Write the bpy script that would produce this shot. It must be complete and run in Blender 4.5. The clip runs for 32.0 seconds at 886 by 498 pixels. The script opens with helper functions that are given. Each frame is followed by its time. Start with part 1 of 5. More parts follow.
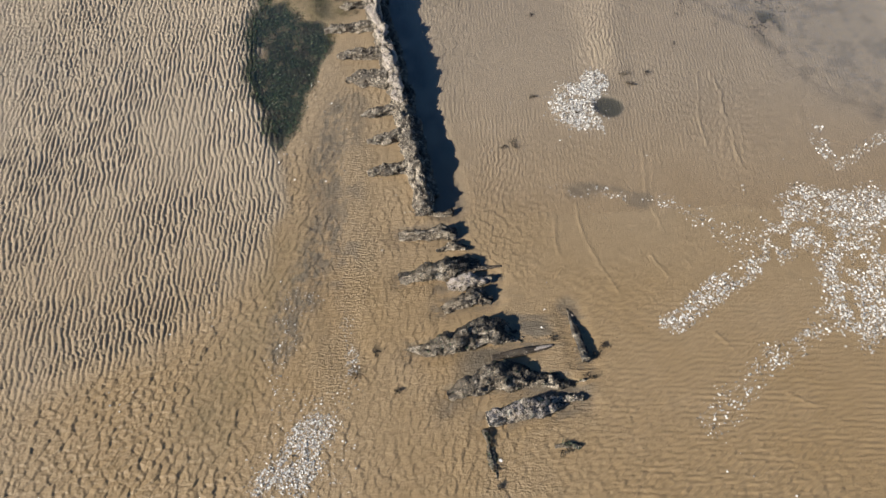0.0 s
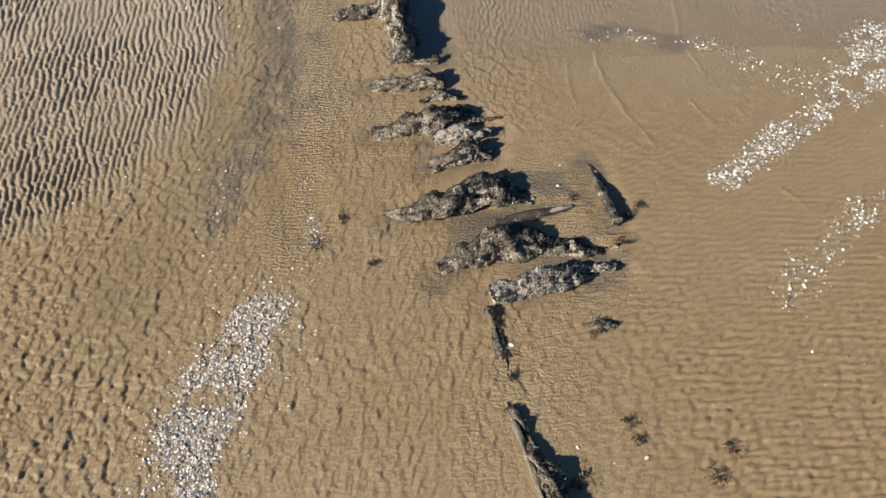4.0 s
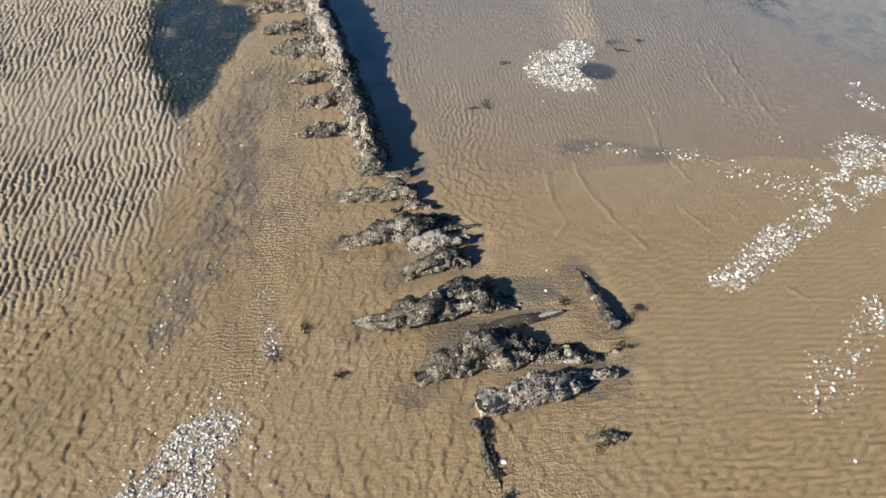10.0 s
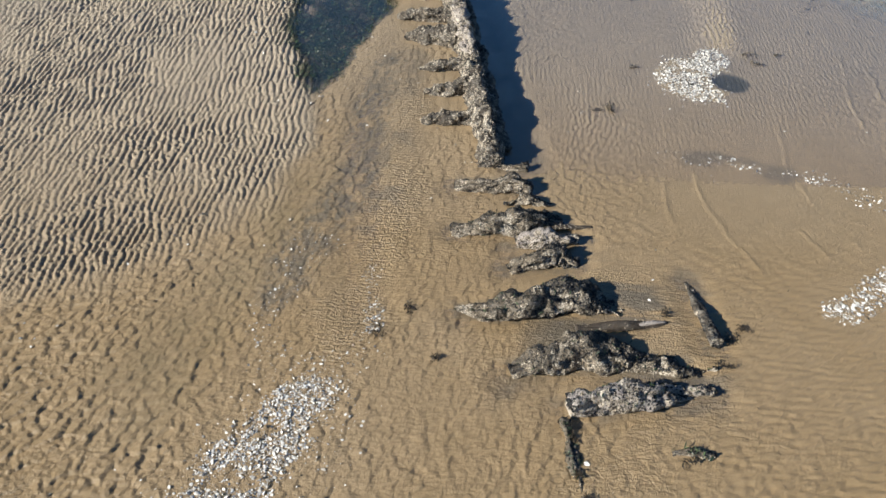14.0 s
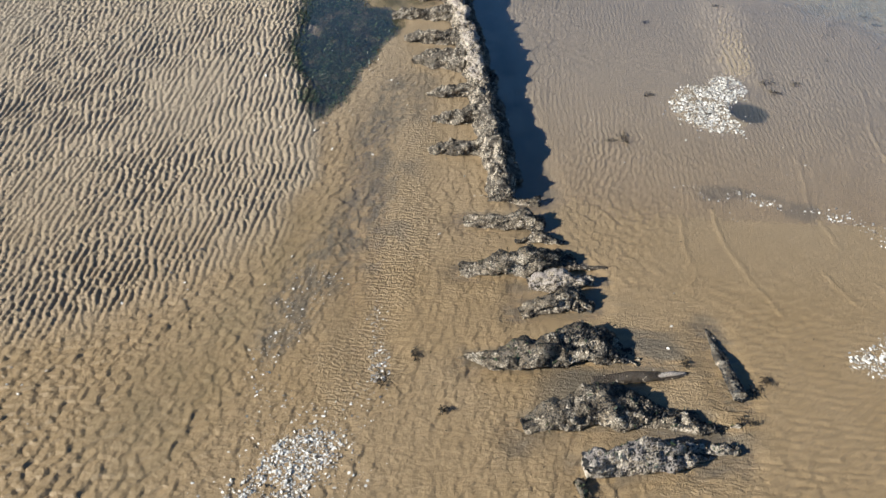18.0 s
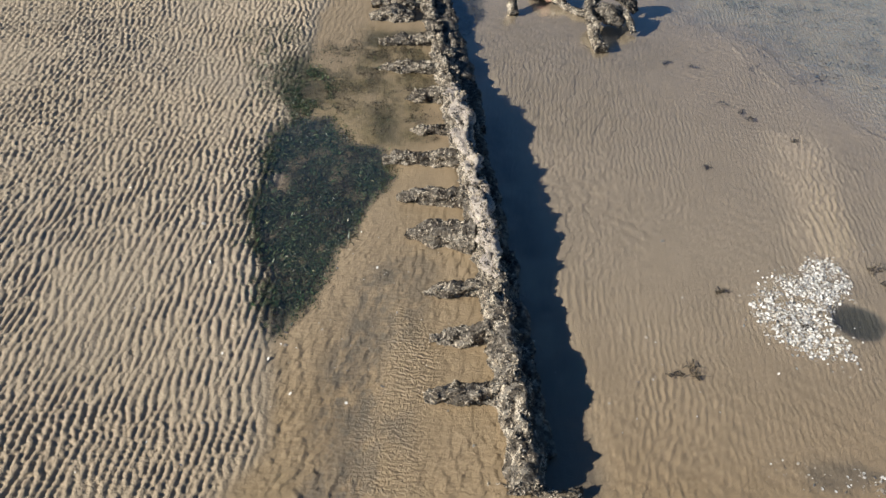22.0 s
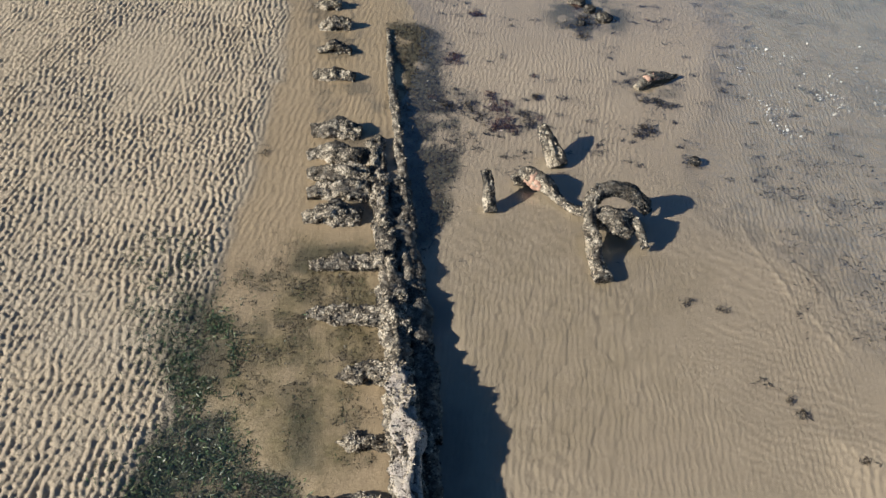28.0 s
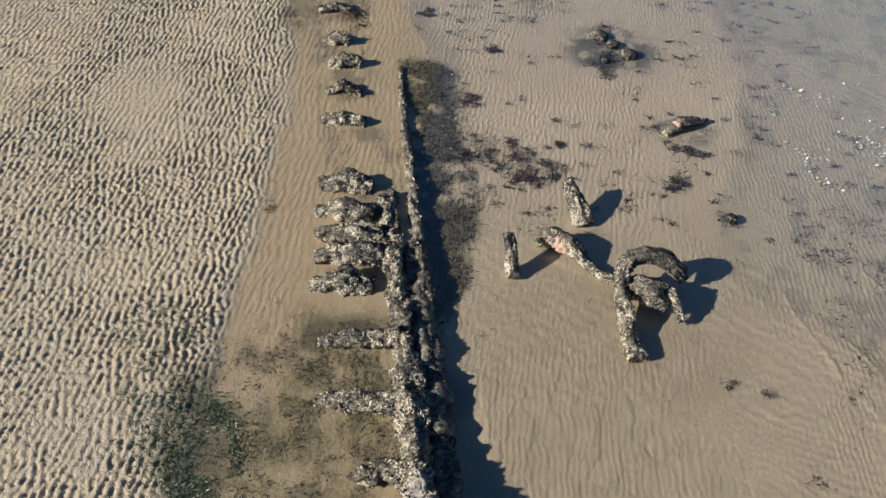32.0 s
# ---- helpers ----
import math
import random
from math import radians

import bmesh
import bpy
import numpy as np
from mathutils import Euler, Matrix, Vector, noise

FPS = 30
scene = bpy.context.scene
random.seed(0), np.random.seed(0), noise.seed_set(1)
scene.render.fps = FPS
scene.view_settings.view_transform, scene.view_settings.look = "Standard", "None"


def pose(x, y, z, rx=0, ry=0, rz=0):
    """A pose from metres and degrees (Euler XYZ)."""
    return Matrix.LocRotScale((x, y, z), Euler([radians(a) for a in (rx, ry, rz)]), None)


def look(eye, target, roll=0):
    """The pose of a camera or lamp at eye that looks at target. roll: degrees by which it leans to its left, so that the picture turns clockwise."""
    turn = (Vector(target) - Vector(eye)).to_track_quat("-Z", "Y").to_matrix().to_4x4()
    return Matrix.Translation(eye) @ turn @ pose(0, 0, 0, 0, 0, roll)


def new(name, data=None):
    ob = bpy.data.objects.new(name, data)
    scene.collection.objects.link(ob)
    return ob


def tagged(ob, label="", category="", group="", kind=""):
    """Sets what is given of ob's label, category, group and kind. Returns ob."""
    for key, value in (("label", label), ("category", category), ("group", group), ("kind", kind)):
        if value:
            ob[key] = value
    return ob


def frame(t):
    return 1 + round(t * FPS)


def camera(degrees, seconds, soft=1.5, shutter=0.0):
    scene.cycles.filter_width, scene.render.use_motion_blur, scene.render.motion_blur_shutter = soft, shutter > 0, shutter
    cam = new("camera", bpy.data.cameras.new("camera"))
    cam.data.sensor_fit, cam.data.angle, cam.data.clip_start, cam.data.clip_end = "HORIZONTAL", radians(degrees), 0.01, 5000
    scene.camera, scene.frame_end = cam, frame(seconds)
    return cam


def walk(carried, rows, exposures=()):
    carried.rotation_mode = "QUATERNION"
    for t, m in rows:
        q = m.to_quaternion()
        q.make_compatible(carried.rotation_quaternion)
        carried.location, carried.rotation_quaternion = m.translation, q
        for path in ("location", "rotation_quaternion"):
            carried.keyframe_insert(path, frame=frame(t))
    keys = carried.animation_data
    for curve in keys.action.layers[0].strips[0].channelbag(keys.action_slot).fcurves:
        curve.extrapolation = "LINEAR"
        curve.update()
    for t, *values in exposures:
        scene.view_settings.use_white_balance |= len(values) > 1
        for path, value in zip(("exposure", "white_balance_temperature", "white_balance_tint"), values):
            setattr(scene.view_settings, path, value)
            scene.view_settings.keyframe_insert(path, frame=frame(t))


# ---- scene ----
import functools

cam = camera(56.2, 32.0)
PATH = [
    (0, (0.641, -4.596, 8.766), (0.678, -3.46, 7.12), 0.2),
    (0.5, (0.599, -4.631, 8.453), (0.65, -3.488, 6.812), 0.7),
    (1, (0.489, -4.632, 7.956), (0.57, -3.492, 6.314), 2.0),
    (1.5, (0.511, -4.588, 7.583), (0.593, -3.461, 5.933), 1.7),
    (2, (0.535, -4.583, 7.201), (0.611, -3.451, 5.554), 1.3),
    (2.5, (0.503, -4.568, 6.878), (0.587, -3.432, 5.235), 1.5),
    (3, (0.558, -4.553, 6.579), (0.632, -3.415, 4.937), 0.8),
    (3.5, (0.588, -4.525, 6.314), (0.662, -3.391, 4.668), 0.7),
    (4, (0.599, -4.552, 6.02), (0.677, -3.414, 4.377), 0.7),
    (4.5, (0.607, -4.57, 5.725), (0.685, -3.435, 4.08), 0.6),
    (6.5, (0.475, -4.461, 5.101), (0.611, -3.313, 3.469), 2.2),
    (7, (0.531, -4.476, 5.047), (0.664, -3.216, 3.499), 1.5),
    (7.5, (0.518, -4.52, 4.955), (0.666, -3.144, 3.511), 1.5),
    (8, (0.555, -4.544, 4.954), (0.707, -3.072, 3.608), 1.1),
    (8.5, (0.553, -4.561, 4.957), (0.714, -3.065, 3.639), 1.3),
    (9, (0.543, -4.566, 4.945), (0.711, -3.076, 3.622), 1.5),
    (9.5, (0.547, -4.58, 4.912), (0.719, -3.092, 3.587), 1.6),
    (10, (0.544, -4.6, 4.887), (0.718, -3.114, 3.56), 1.6),
    (10.5, (0.528, -4.596, 4.905), (0.66, -3.112, 3.571), 1.7),
    (11, (0.487, -4.602, 4.929), (0.581, -3.116, 3.594), 1.8),
    (11.5, (0.475, -4.594, 4.975), (0.547, -3.111, 3.635), 1.8),
    (12, (0.484, -4.607, 4.989), (0.536, -3.124, 3.648), 1.8),
    (12.5, (0.504, -4.641, 4.981), (0.507, -3.155, 3.641), 1.5),
    (13, (0.514, -4.65, 4.978), (0.516, -3.169, 3.634), 1.5),
    (13.5, (0.532, -4.658, 4.978), (0.517, -3.179, 3.631), 1.6),
    (14, (0.536, -4.688, 4.977), (0.452, -3.213, 3.628), 1.4),
    (14.5, (0.534, -4.725, 4.939), (0.448, -3.245, 3.597), 1.3),
    (16.5, (0.512, -4.74, 4.947), (0.421, -3.261, 3.604), 1.5),
    (17, (0.486, -4.676, 4.972), (0.399, -3.196, 3.63), 1.7),
    (17.5, (0.448, -4.508, 4.991), (0.365, -3.028, 3.647), 2.0),
    (18, (0.416, -4.244, 4.994), (0.334, -2.764, 3.652), 2.1),
    (18.5, (0.367, -3.891, 4.991), (0.287, -2.41, 3.649), 2.3),
    (19, (0.358, -3.488, 4.977), (0.27, -2.007, 3.636), 2.1),
    (19.5, (0.335, -3.038, 4.954), (0.244, -1.558, 3.612), 2.1),
    (20, (0.333, -2.585, 4.895), (0.236, -1.1, 3.56), 1.9),
    (20.5, (0.309, -2.166, 4.896), (0.211, -0.682, 3.559), 1.9),
    (21, (0.292, -1.794, 4.882), (0.188, -0.307, 3.548), 1.7),
    (21.5, (0.258, -1.432, 4.909), (0.152, 0.053, 3.573), 1.7),
    (22, (0.209, -1.094, 4.931), (0.107, 0.391, 3.596), 2.0),
    (22.5, (0.184, -0.76, 4.932), (0.086, 0.727, 3.598), 2.2),
    (23, (0.198, -0.455, 4.947), (0.099, 1.032, 3.613), 2.2),
    (23.5, (0.215, -0.16, 4.985), (0.121, 1.325, 3.649), 2.5),
    (24, (0.269, 0.131, 5.019), (0.174, 1.615, 3.682), 2.5),
    (24.5, (0.308, 0.432, 5.061), (0.213, 1.915, 3.723), 2.5),
    (25, (0.358, 0.765, 5.1), (0.261, 2.246, 3.758), 2.6),
    (25.5, (0.395, 1.127, 5.184), (0.299, 2.596, 3.83), 2.7),
    (27.5, (0.289, 2.373, 5.397), (0.205, 3.829, 4.029), 3.5),
    (28, (0.224, 2.687, 5.445), (0.144, 4.14, 4.073), 3.6),
    (28.5, (0.175, 2.987, 5.476), (0.093, 4.44, 4.103), 3.7),
    (29, (0.111, 3.299, 5.505), (0.032, 4.748, 4.129), 3.8),
    (29.5, (0.049, 3.558, 5.52), (-0.029, 5.012, 4.149), 3.9),
    (30, (0.027, 3.629, 5.538), (-0.054, 5.082, 4.166), 3.8),
    (30.5, (0.005, 3.641, 5.554), (-0.073, 5.093, 4.18), 4.0),
    (31, (0.001, 3.618, 5.521), (-0.079, 5.072, 4.15), 3.9),
    (31.5, (-0.023, 3.588, 5.493), (-0.104, 5.041, 4.121), 3.9),
    (32, (-0.038, 3.569, 5.475), (-0.119, 5.021, 4.102), 3.9),
]
EXPOSURES = [(0, 0.55, 6500, 9), (4.5, 0.6, 6560, 8), (8, 0.68, 6210, 7), (18, 0.66, 6240, 6), (22, 0.53, 6420, 7), (32, 0.65, 6440, 5)]
walk(cam, [(t, look(eye, target, roll)) for t, eye, target, roll in PATH], EXPOSURES)

# ---- world and light: low sun from the west side, clear sky ----
SUN_AZ, SUN_EL = (-0.898, -0.44), 25.5
world = bpy.data.worlds.new("sky")
scene.world = world
world.use_nodes = True
wt = world.node_tree
sky = wt.nodes.new("ShaderNodeTexSky")
sky.sky_type, sky.sun_disc = "NISHITA", False
sky.ozone_density, sky.dust_density = 6.0, 0.0
sky.sun_elevation, sky.sun_rotation = radians(SUN_EL), math.atan2(SUN_AZ[0], SUN_AZ[1])
clear_air = wt.nodes.new("ShaderNodeHueSaturation")
clear_air.inputs["Saturation"].default_value = 1.06
wt.links.new(sky.outputs[0], clear_air.inputs["Color"])
wt.links.new(clear_air.outputs[0], wt.nodes["Background"].inputs[0])
wt.nodes["Background"].inputs[1].default_value = 0.045
sun = new("sun", bpy.data.lights.new("sun", "SUN"))
sun.data.energy, sun.data.angle, sun.data.color = 5.0, radians(0.6), (1.0, 0.92, 0.81)
sun.matrix_world = look((0, 0, 0), (-SUN_AZ[0], -SUN_AZ[1], -math.tan(radians(SUN_EL)) * math.hypot(*SUN_AZ)))


# ---- materials ----
def mat(name):
    m = bpy.data.materials.new(name)
    m.use_nodes = True
    nt = m.node_tree
    return m, nt, nt.nodes["Principled BSDF"]


def node(nt, kind, **values):
    n = nt.nodes.new(kind)
    for key, v in values.items():
        if key == "op":
            n.operation = v
        elif key == "blend":
            n.data_type, n.blend_type = "RGBA", v
        elif key == "attr":
            n.attribute_name = v
        else:
            n.inputs[key.replace("_", " ")].default_value = v
    return n


def noise_tex(nt, coord, scale, detail=4.0, rough=0.55, distort=0.0):
    n = node(nt, "ShaderNodeTexNoise", Scale=scale, Detail=detail, Roughness=rough, Distortion=distort)
    nt.links.new(coord, n.inputs["Vector"])
    return n.outputs["Fac"]


def remap(nt, fac, a, b, lo=0.0, hi=1.0):
    n = node(nt, "ShaderNodeMapRange", From_Min=a, From_Max=b, To_Min=lo, To_Max=hi)
    nt.links.new(fac, n.inputs["Value"])
    return n.outputs[0]


def blend(nt, fac, a, b, kind="MIX"):
    n = node(nt, "ShaderNodeMix", blend=kind)
    for value, slot in ((fac, 0), (a, 6), (b, 7)):
        if isinstance(value, (int, float)):
            n.inputs[slot].default_value = value
        elif isinstance(value, tuple):
            n.inputs[slot].default_value = (*value, 1)
        else:
            nt.links.new(value, n.inputs[slot])
    return n.outputs[2]


def calc(nt, op, a, b):
    n = node(nt, "ShaderNodeMath", op=op)
    for i, v in enumerate((a, b)):
        if isinstance(v, (int, float)):
            n.inputs[i].default_value = v
        else:
            nt.links.new(v, n.inputs[i])
    return n.outputs[0]


def relief(nt, bsdf, height, strength, distance):
    b = node(nt, "ShaderNodeBump", Strength=strength, Distance=distance)
    nt.links.new(height, b.inputs["Height"])
    nt.links.new(b.outputs[0], bsdf.inputs["Normal"])


def world_coord(nt):
    return nt.nodes.new("ShaderNodeNewGeometry").outputs["Position"]


def sand_material():
    m, nt, bsdf = mat("beach_sand")
    p = world_coord(nt)
    att = {k: node(nt, "ShaderNodeAttribute", attr=k).outputs["Fac"] for k in ("wet", "silt", "algae", "warm", "net", "rip", "olive", "bank")}
    big, mid, fine = noise_tex(nt, p, 0.7, 5), noise_tex(nt, p, 6, 5, 0.6), noise_tex(nt, p, 170, 3, 0.7)
    tan = blend(nt, remap(nt, big, 0.3, 0.7), (0.472, 0.389, 0.287), (0.54, 0.447, 0.333))
    tan = blend(nt, remap(nt, mid, 0.35, 0.7, 0, 0.35), tan, (0.41, 0.335, 0.248))
    tan = blend(nt, calc(nt, "MULTIPLY", att["warm"], 0.8), tan, blend(nt, remap(nt, mid, 0.3, 0.7), (0.37, 0.282, 0.178), (0.45, 0.338, 0.218)))
    cool = blend(nt, remap(nt, mid, 0.3, 0.7), (0.347, 0.302, 0.24), (0.415, 0.36, 0.29))
    brown = blend(nt, remap(nt, mid, 0.3, 0.7), (0.322, 0.222, 0.109), (0.382, 0.264, 0.133))
    damp = blend(nt, att["warm"], cool, brown)
    col = blend(nt, att["wet"], tan, damp)
    murk = blend(nt, remap(nt, noise_tex(nt, p, 14, 5, 0.65), 0.35, 0.65), (0.13, 0.105, 0.05), (0.27, 0.215, 0.115))
    col = blend(nt, calc(nt, "MULTIPLY", att["olive"], remap(nt, noise_tex(nt, p, 3.2, 5, 0.6), 0.34, 0.62, 0.25, 1.0)), col, murk)
    # dark tone for silt, and for shade painted beside the hull
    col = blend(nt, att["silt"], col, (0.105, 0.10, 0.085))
    green = blend(nt, remap(nt, noise_tex(nt, p, 22, 6, 0.7), 0.35, 0.65), (0.012, 0.022, 0.015), (0.06, 0.062, 0.034))
    col = blend(nt, att["algae"], col, green)
    specks = remap(nt, noise_tex(nt, p, 80, 2, 0.6), 0.62, 0.7)
    col = blend(nt, calc(nt, "MULTIPLY", specks, 0.4), col, (0.12, 0.09, 0.06))
    pale = remap(nt, noise_tex(nt, p, 95, 2, 0.6), 0.66, 0.72)
    col = blend(nt, calc(nt, "MULTIPLY", pale, 0.3), col, (0.62, 0.56, 0.47))
    col = blend(nt, remap(nt, fine, 0.3, 0.75, 0, 0.3), col, (0.17, 0.13, 0.09))
    nt.links.new(col, bsdf.inputs["Base Color"])
    rough = remap(nt, att["wet"], 0, 1, 0.85, 0.33)
    nt.links.new(rough, bsdf.inputs["Roughness"])
    bsdf.inputs["Specular IOR Level"].default_value = 0.5
    small = noise_tex(nt, p, 42, 5, 0.65, 0.6)
    shift = node(nt, "ShaderNodeVectorMath", op="MULTIPLY")
    shift.inputs[1].default_value = (1.0, 0.8, 1.0)
    nt.links.new(p, shift.inputs[0])
    ridge = nt.nodes.new("ShaderNodeMath")
    ridge.operation = "ABSOLUTE"
    nt.links.new(calc(nt, "SUBTRACT", noise_tex(nt, shift.outputs[0], 19, 1.5, 0.5, 1.6), 0.5), ridge.inputs[0])
    rungs = node(nt, "ShaderNodeTexWave", Scale=7.5, Distortion=9.0, Detail=2.0, Detail_Scale=1.1)
    rungs.bands_direction = "Y"
    nt.links.new(p, rungs.inputs["Vector"])
    mesh = calc(nt, "ADD", calc(nt, "MULTIPLY", remap(nt, ridge.outputs[0], 0.0, 0.1, 1.0, 0.0), 0.7), calc(nt, "MULTIPLY", rungs.outputs["Fac"], 0.5))
    mesh = calc(nt, "MULTIPLY", mesh, calc(nt, "MULTIPLY", att["net"], 1.4))
    grit = calc(nt, "ADD", calc(nt, "MULTIPLY", small, 0.55), calc(nt, "MULTIPLY", fine, 0.3))
    bands = node(nt, "ShaderNodeTexWave", Scale=6.0, Distortion=7.0, Detail=2.0, Detail_Scale=0.6)
    bands.bands_direction = "X"
    nt.links.new(p, bands.inputs["Vector"])
    lines = calc(nt, "MULTIPLY", calc(nt, "MULTIPLY", bands.outputs["Fac"], att["rip"]), 0.15)
    grit = calc(nt, "ADD", grit, calc(nt, "MULTIPLY", noise_tex(nt, p, 62, 3, 0.6), remap(nt, att["bank"], 0.0, 1.0, 0.1, 1.7)))
    relief(nt, bsdf, calc(nt, "ADD", calc(nt, "ADD", grit, lines), mesh), 0.8, 0.014)
    return m


def water_material():
    m, nt, bsdf = mat("shallow_water")
    nt.nodes.remove(bsdf)
    p = world_coord(nt)
    clear = nt.nodes.new("ShaderNodeBsdfTransparent")
    gloss = node(nt, "ShaderNodeBsdfGlossy", Roughness=0.04, Color=(1, 1, 1, 1))
    face = node(nt, "ShaderNodeLayerWeight", Blend=0.5)
    fres = calc(nt, "MULTIPLY_ADD", calc(nt, "POWER", face.outputs["Facing"], 2.7), 0.98)
    fres.node.inputs[2].default_value = 0.042
    b = node(nt, "ShaderNodeBump", Distance=0.045)
    chop = node(nt, "ShaderNodeAttribute", attr="chop").outputs["Fac"]
    nt.links.new(remap(nt, chop, 0.0, 1.0, 0.06, 0.3), b.inputs["Strength"])
    nt.links.new(blend(nt, chop, (0.968, 0.97, 0.97), (0.93, 0.955, 0.98)), clear.inputs["Color"])
    nt.links.new(calc(nt, "ADD", noise_tex(nt, p, 26, 3, 0.6, 0.8), calc(nt, "MULTIPLY", noise_tex(nt, p, 5, 2), 1.5)), b.inputs["Height"])
    nt.links.new(b.outputs[0], gloss.inputs["Normal"])
    nt.links.new(b.outputs[0], face.inputs["Normal"])
    mix = nt.nodes.new("ShaderNodeMixShader")
    nt.links.new(fres, mix.inputs[0])
    nt.links.new(clear.outputs[0], mix.inputs[1])
    nt.links.new(gloss.outputs[0], mix.inputs[2])
    nt.links.new(mix.outputs[0], nt.nodes["Material Output"].inputs["Surface"])
    return m


def timber_material(name, dark, light, crusted=0.5):
    """Sodden wood with lengthwise grain, and a whitish crust in patches."""
    m, nt, bsdf = mat(name)
    p = world_coord(nt)
    grain = noise_tex(nt, p, 60, 6, 0.7, 0.4)
    col = blend(nt, remap(nt, grain, 0.3, 0.7), dark, light)
    crust = calc(nt, "MULTIPLY", remap(nt, noise_tex(nt, p, 14, 6, 0.7), 0.45, 0.6), crusted)
    col = blend(nt, crust, col, (0.42, 0.38, 0.32))
    col = blend(nt, remap(nt, noise_tex(nt, p, 110, 2), 0.55, 0.7), col, (0.03, 0.03, 0.028))
    nt.links.new(col, bsdf.inputs["Base Color"])
    bsdf.inputs["Roughness"].default_value = 0.7
    relief(nt, bsdf, calc(nt, "ADD", grain, noise_tex(nt, p, 120, 3)), 0.8, 0.012)
    return m


def island_material(name, stops, rough, bump=0.5, wobble=0.25, patch=0.0):
    """Small shells or leaves, each with its own tint."""
    m, nt, bsdf = mat(name)
    geo = nt.nodes.new("ShaderNodeNewGeometry")
    ramp = nt.nodes.new("ShaderNodeValToRGB")
    ramp.color_ramp.interpolation = "LINEAR"
    while len(ramp.color_ramp.elements) < len(stops):
        ramp.color_ramp.elements.new(0.5)
    for e, (pos, c) in zip(ramp.color_ramp.elements, stops):
        e.position, e.color = pos, (*c, 1)
    pick = geo.outputs["Random Per Island"]
    if patch:
        pick = calc(nt, "ADD", calc(nt, "MULTIPLY", pick, 0.55), remap(nt, noise_tex(nt, geo.outputs["Position"], 7.0, 3, 0.6), 0.36, 0.64, 0.2 - patch, 0.2 + patch))
    nt.links.new(pick, ramp.inputs[0])
    n = noise_tex(nt, geo.outputs["Position"], 150, 3, 0.6)
    col = blend(nt, remap(nt, n, 0.35, 0.7, 0, wobble), ramp.outputs[0], (0.05, 0.045, 0.04))
    nt.links.new(col, bsdf.inputs["Base Color"])
    bsdf.inputs["Roughness"].default_value = rough
    relief(nt, bsdf, n, bump, 0.004)
    return m


SAND = sand_material()
WATER = water_material()
WOOD = timber_material("sodden_timber", (0.035, 0.028, 0.022), (0.12, 0.095, 0.07), 0.55)
BROWN_WOOD = timber_material("sandy_timber", (0.07, 0.055, 0.038), (0.24, 0.19, 0.13), 0.35)
DARK_WOOD = timber_material("dark_driftwood", (0.022, 0.016, 0.011), (0.085, 0.06, 0.04), 0.12)
PALE_WOOD = timber_material("bleached_timber", (0.34, 0.285, 0.25), (0.64, 0.57, 0.515), 0.5)
MUSSEL = island_material("mussel_shells", [(0, (0.004, 0.005, 0.007)), (0.5, (0.012, 0.013, 0.015)), (0.7, (0.035, 0.032, 0.028)), (0.8, (0.27, 0.225, 0.17)), (1, (0.68, 0.6, 0.48))], 0.5, patch=0.42)
BARNACLE = island_material("barnacle_crust", [(0, (0.018, 0.016, 0.014)), (0.28, (0.06, 0.048, 0.034)), (0.45, (0.38, 0.315, 0.235)), (1, (0.78, 0.71, 0.6))], 0.8, patch=0.24)
DARK_MUSSEL = island_material("black_mussel_shells", [(0, (0.003, 0.004, 0.006)), (0.6, (0.01, 0.012, 0.015)), (0.88, (0.025, 0.025, 0.025)), (0.95, (0.14, 0.115, 0.085)), (1, (0.4, 0.34, 0.26))], 0.5, patch=0.13)
SHELL = island_material("bleached_shells", [(0, (0.13, 0.12, 0.105)), (0.16, (0.42, 0.37, 0.31)), (0.4, (0.68, 0.65, 0.60)), (1, (0.84, 0.82, 0.79))], 0.45, 0.3, 0.12)
WEED = island_material("brown_seaweed", [(0, (0.018, 0.014, 0.010)), (0.6, (0.05, 0.035, 0.02)), (1, (0.10, 0.075, 0.04))], 0.4)
RED_WEED = island_material("red_seaweed", [(0, (0.03, 0.012, 0.010)), (1, (0.11, 0.05, 0.035))], 0.4)
GREEN = island_material("green_seaweed", [(0, (0.012, 0.026, 0.017)), (0.4, (0.028, 0.06, 0.032)), (0.65, (0.06, 0.062, 0.03)), (0.85, (0.07, 0.14, 0.055)), (1, (0.22, 0.21, 0.11))], 0.35)
SPONGE = island_material("orange_growth", [(0, (0.36, 0.19, 0.13)), (1, (0.55, 0.36, 0.28))], 0.7)


# ---- helpers for meshes ----
@functools.lru_cache(None)
def noise_table(seed):
    return np.random.RandomState(seed).rand(256, 256)


def lattice(x, y, scale, seed):
    """Smooth value noise in 0..1 on arrays, one octave."""
    table = noise_table(seed)
    u, v = np.asarray(x) * scale + 1000.5, np.asarray(y) * scale + 1000.5
    i, j = np.floor(u).astype(int), np.floor(v).astype(int)
    f, g = u - i, v - j
    f, g = f * f * f * (f * (6 * f - 15) + 10), g * g * g * (g * (6 * g - 15) + 10)
    a, b = table[i % 256, j % 256], table[(i + 1) % 256, j % 256]
    c, d = table[i % 256, (j + 1) % 256], table[(i + 1) % 256, (j + 1) % 256]
    return (a * (1 - f) + b * f) * (1 - g) + (c * (1 - f) + d * f) * g


def clouds(x, y, scale, seed, octaves=4, gain=0.5):
    out, amp, total = 0.0, 1.0, 0.0
    for o in range(octaves):
        out, total = out + amp * lattice(x, y, scale * 2**o, seed + o), total + amp
        amp *= gain
    return out / total


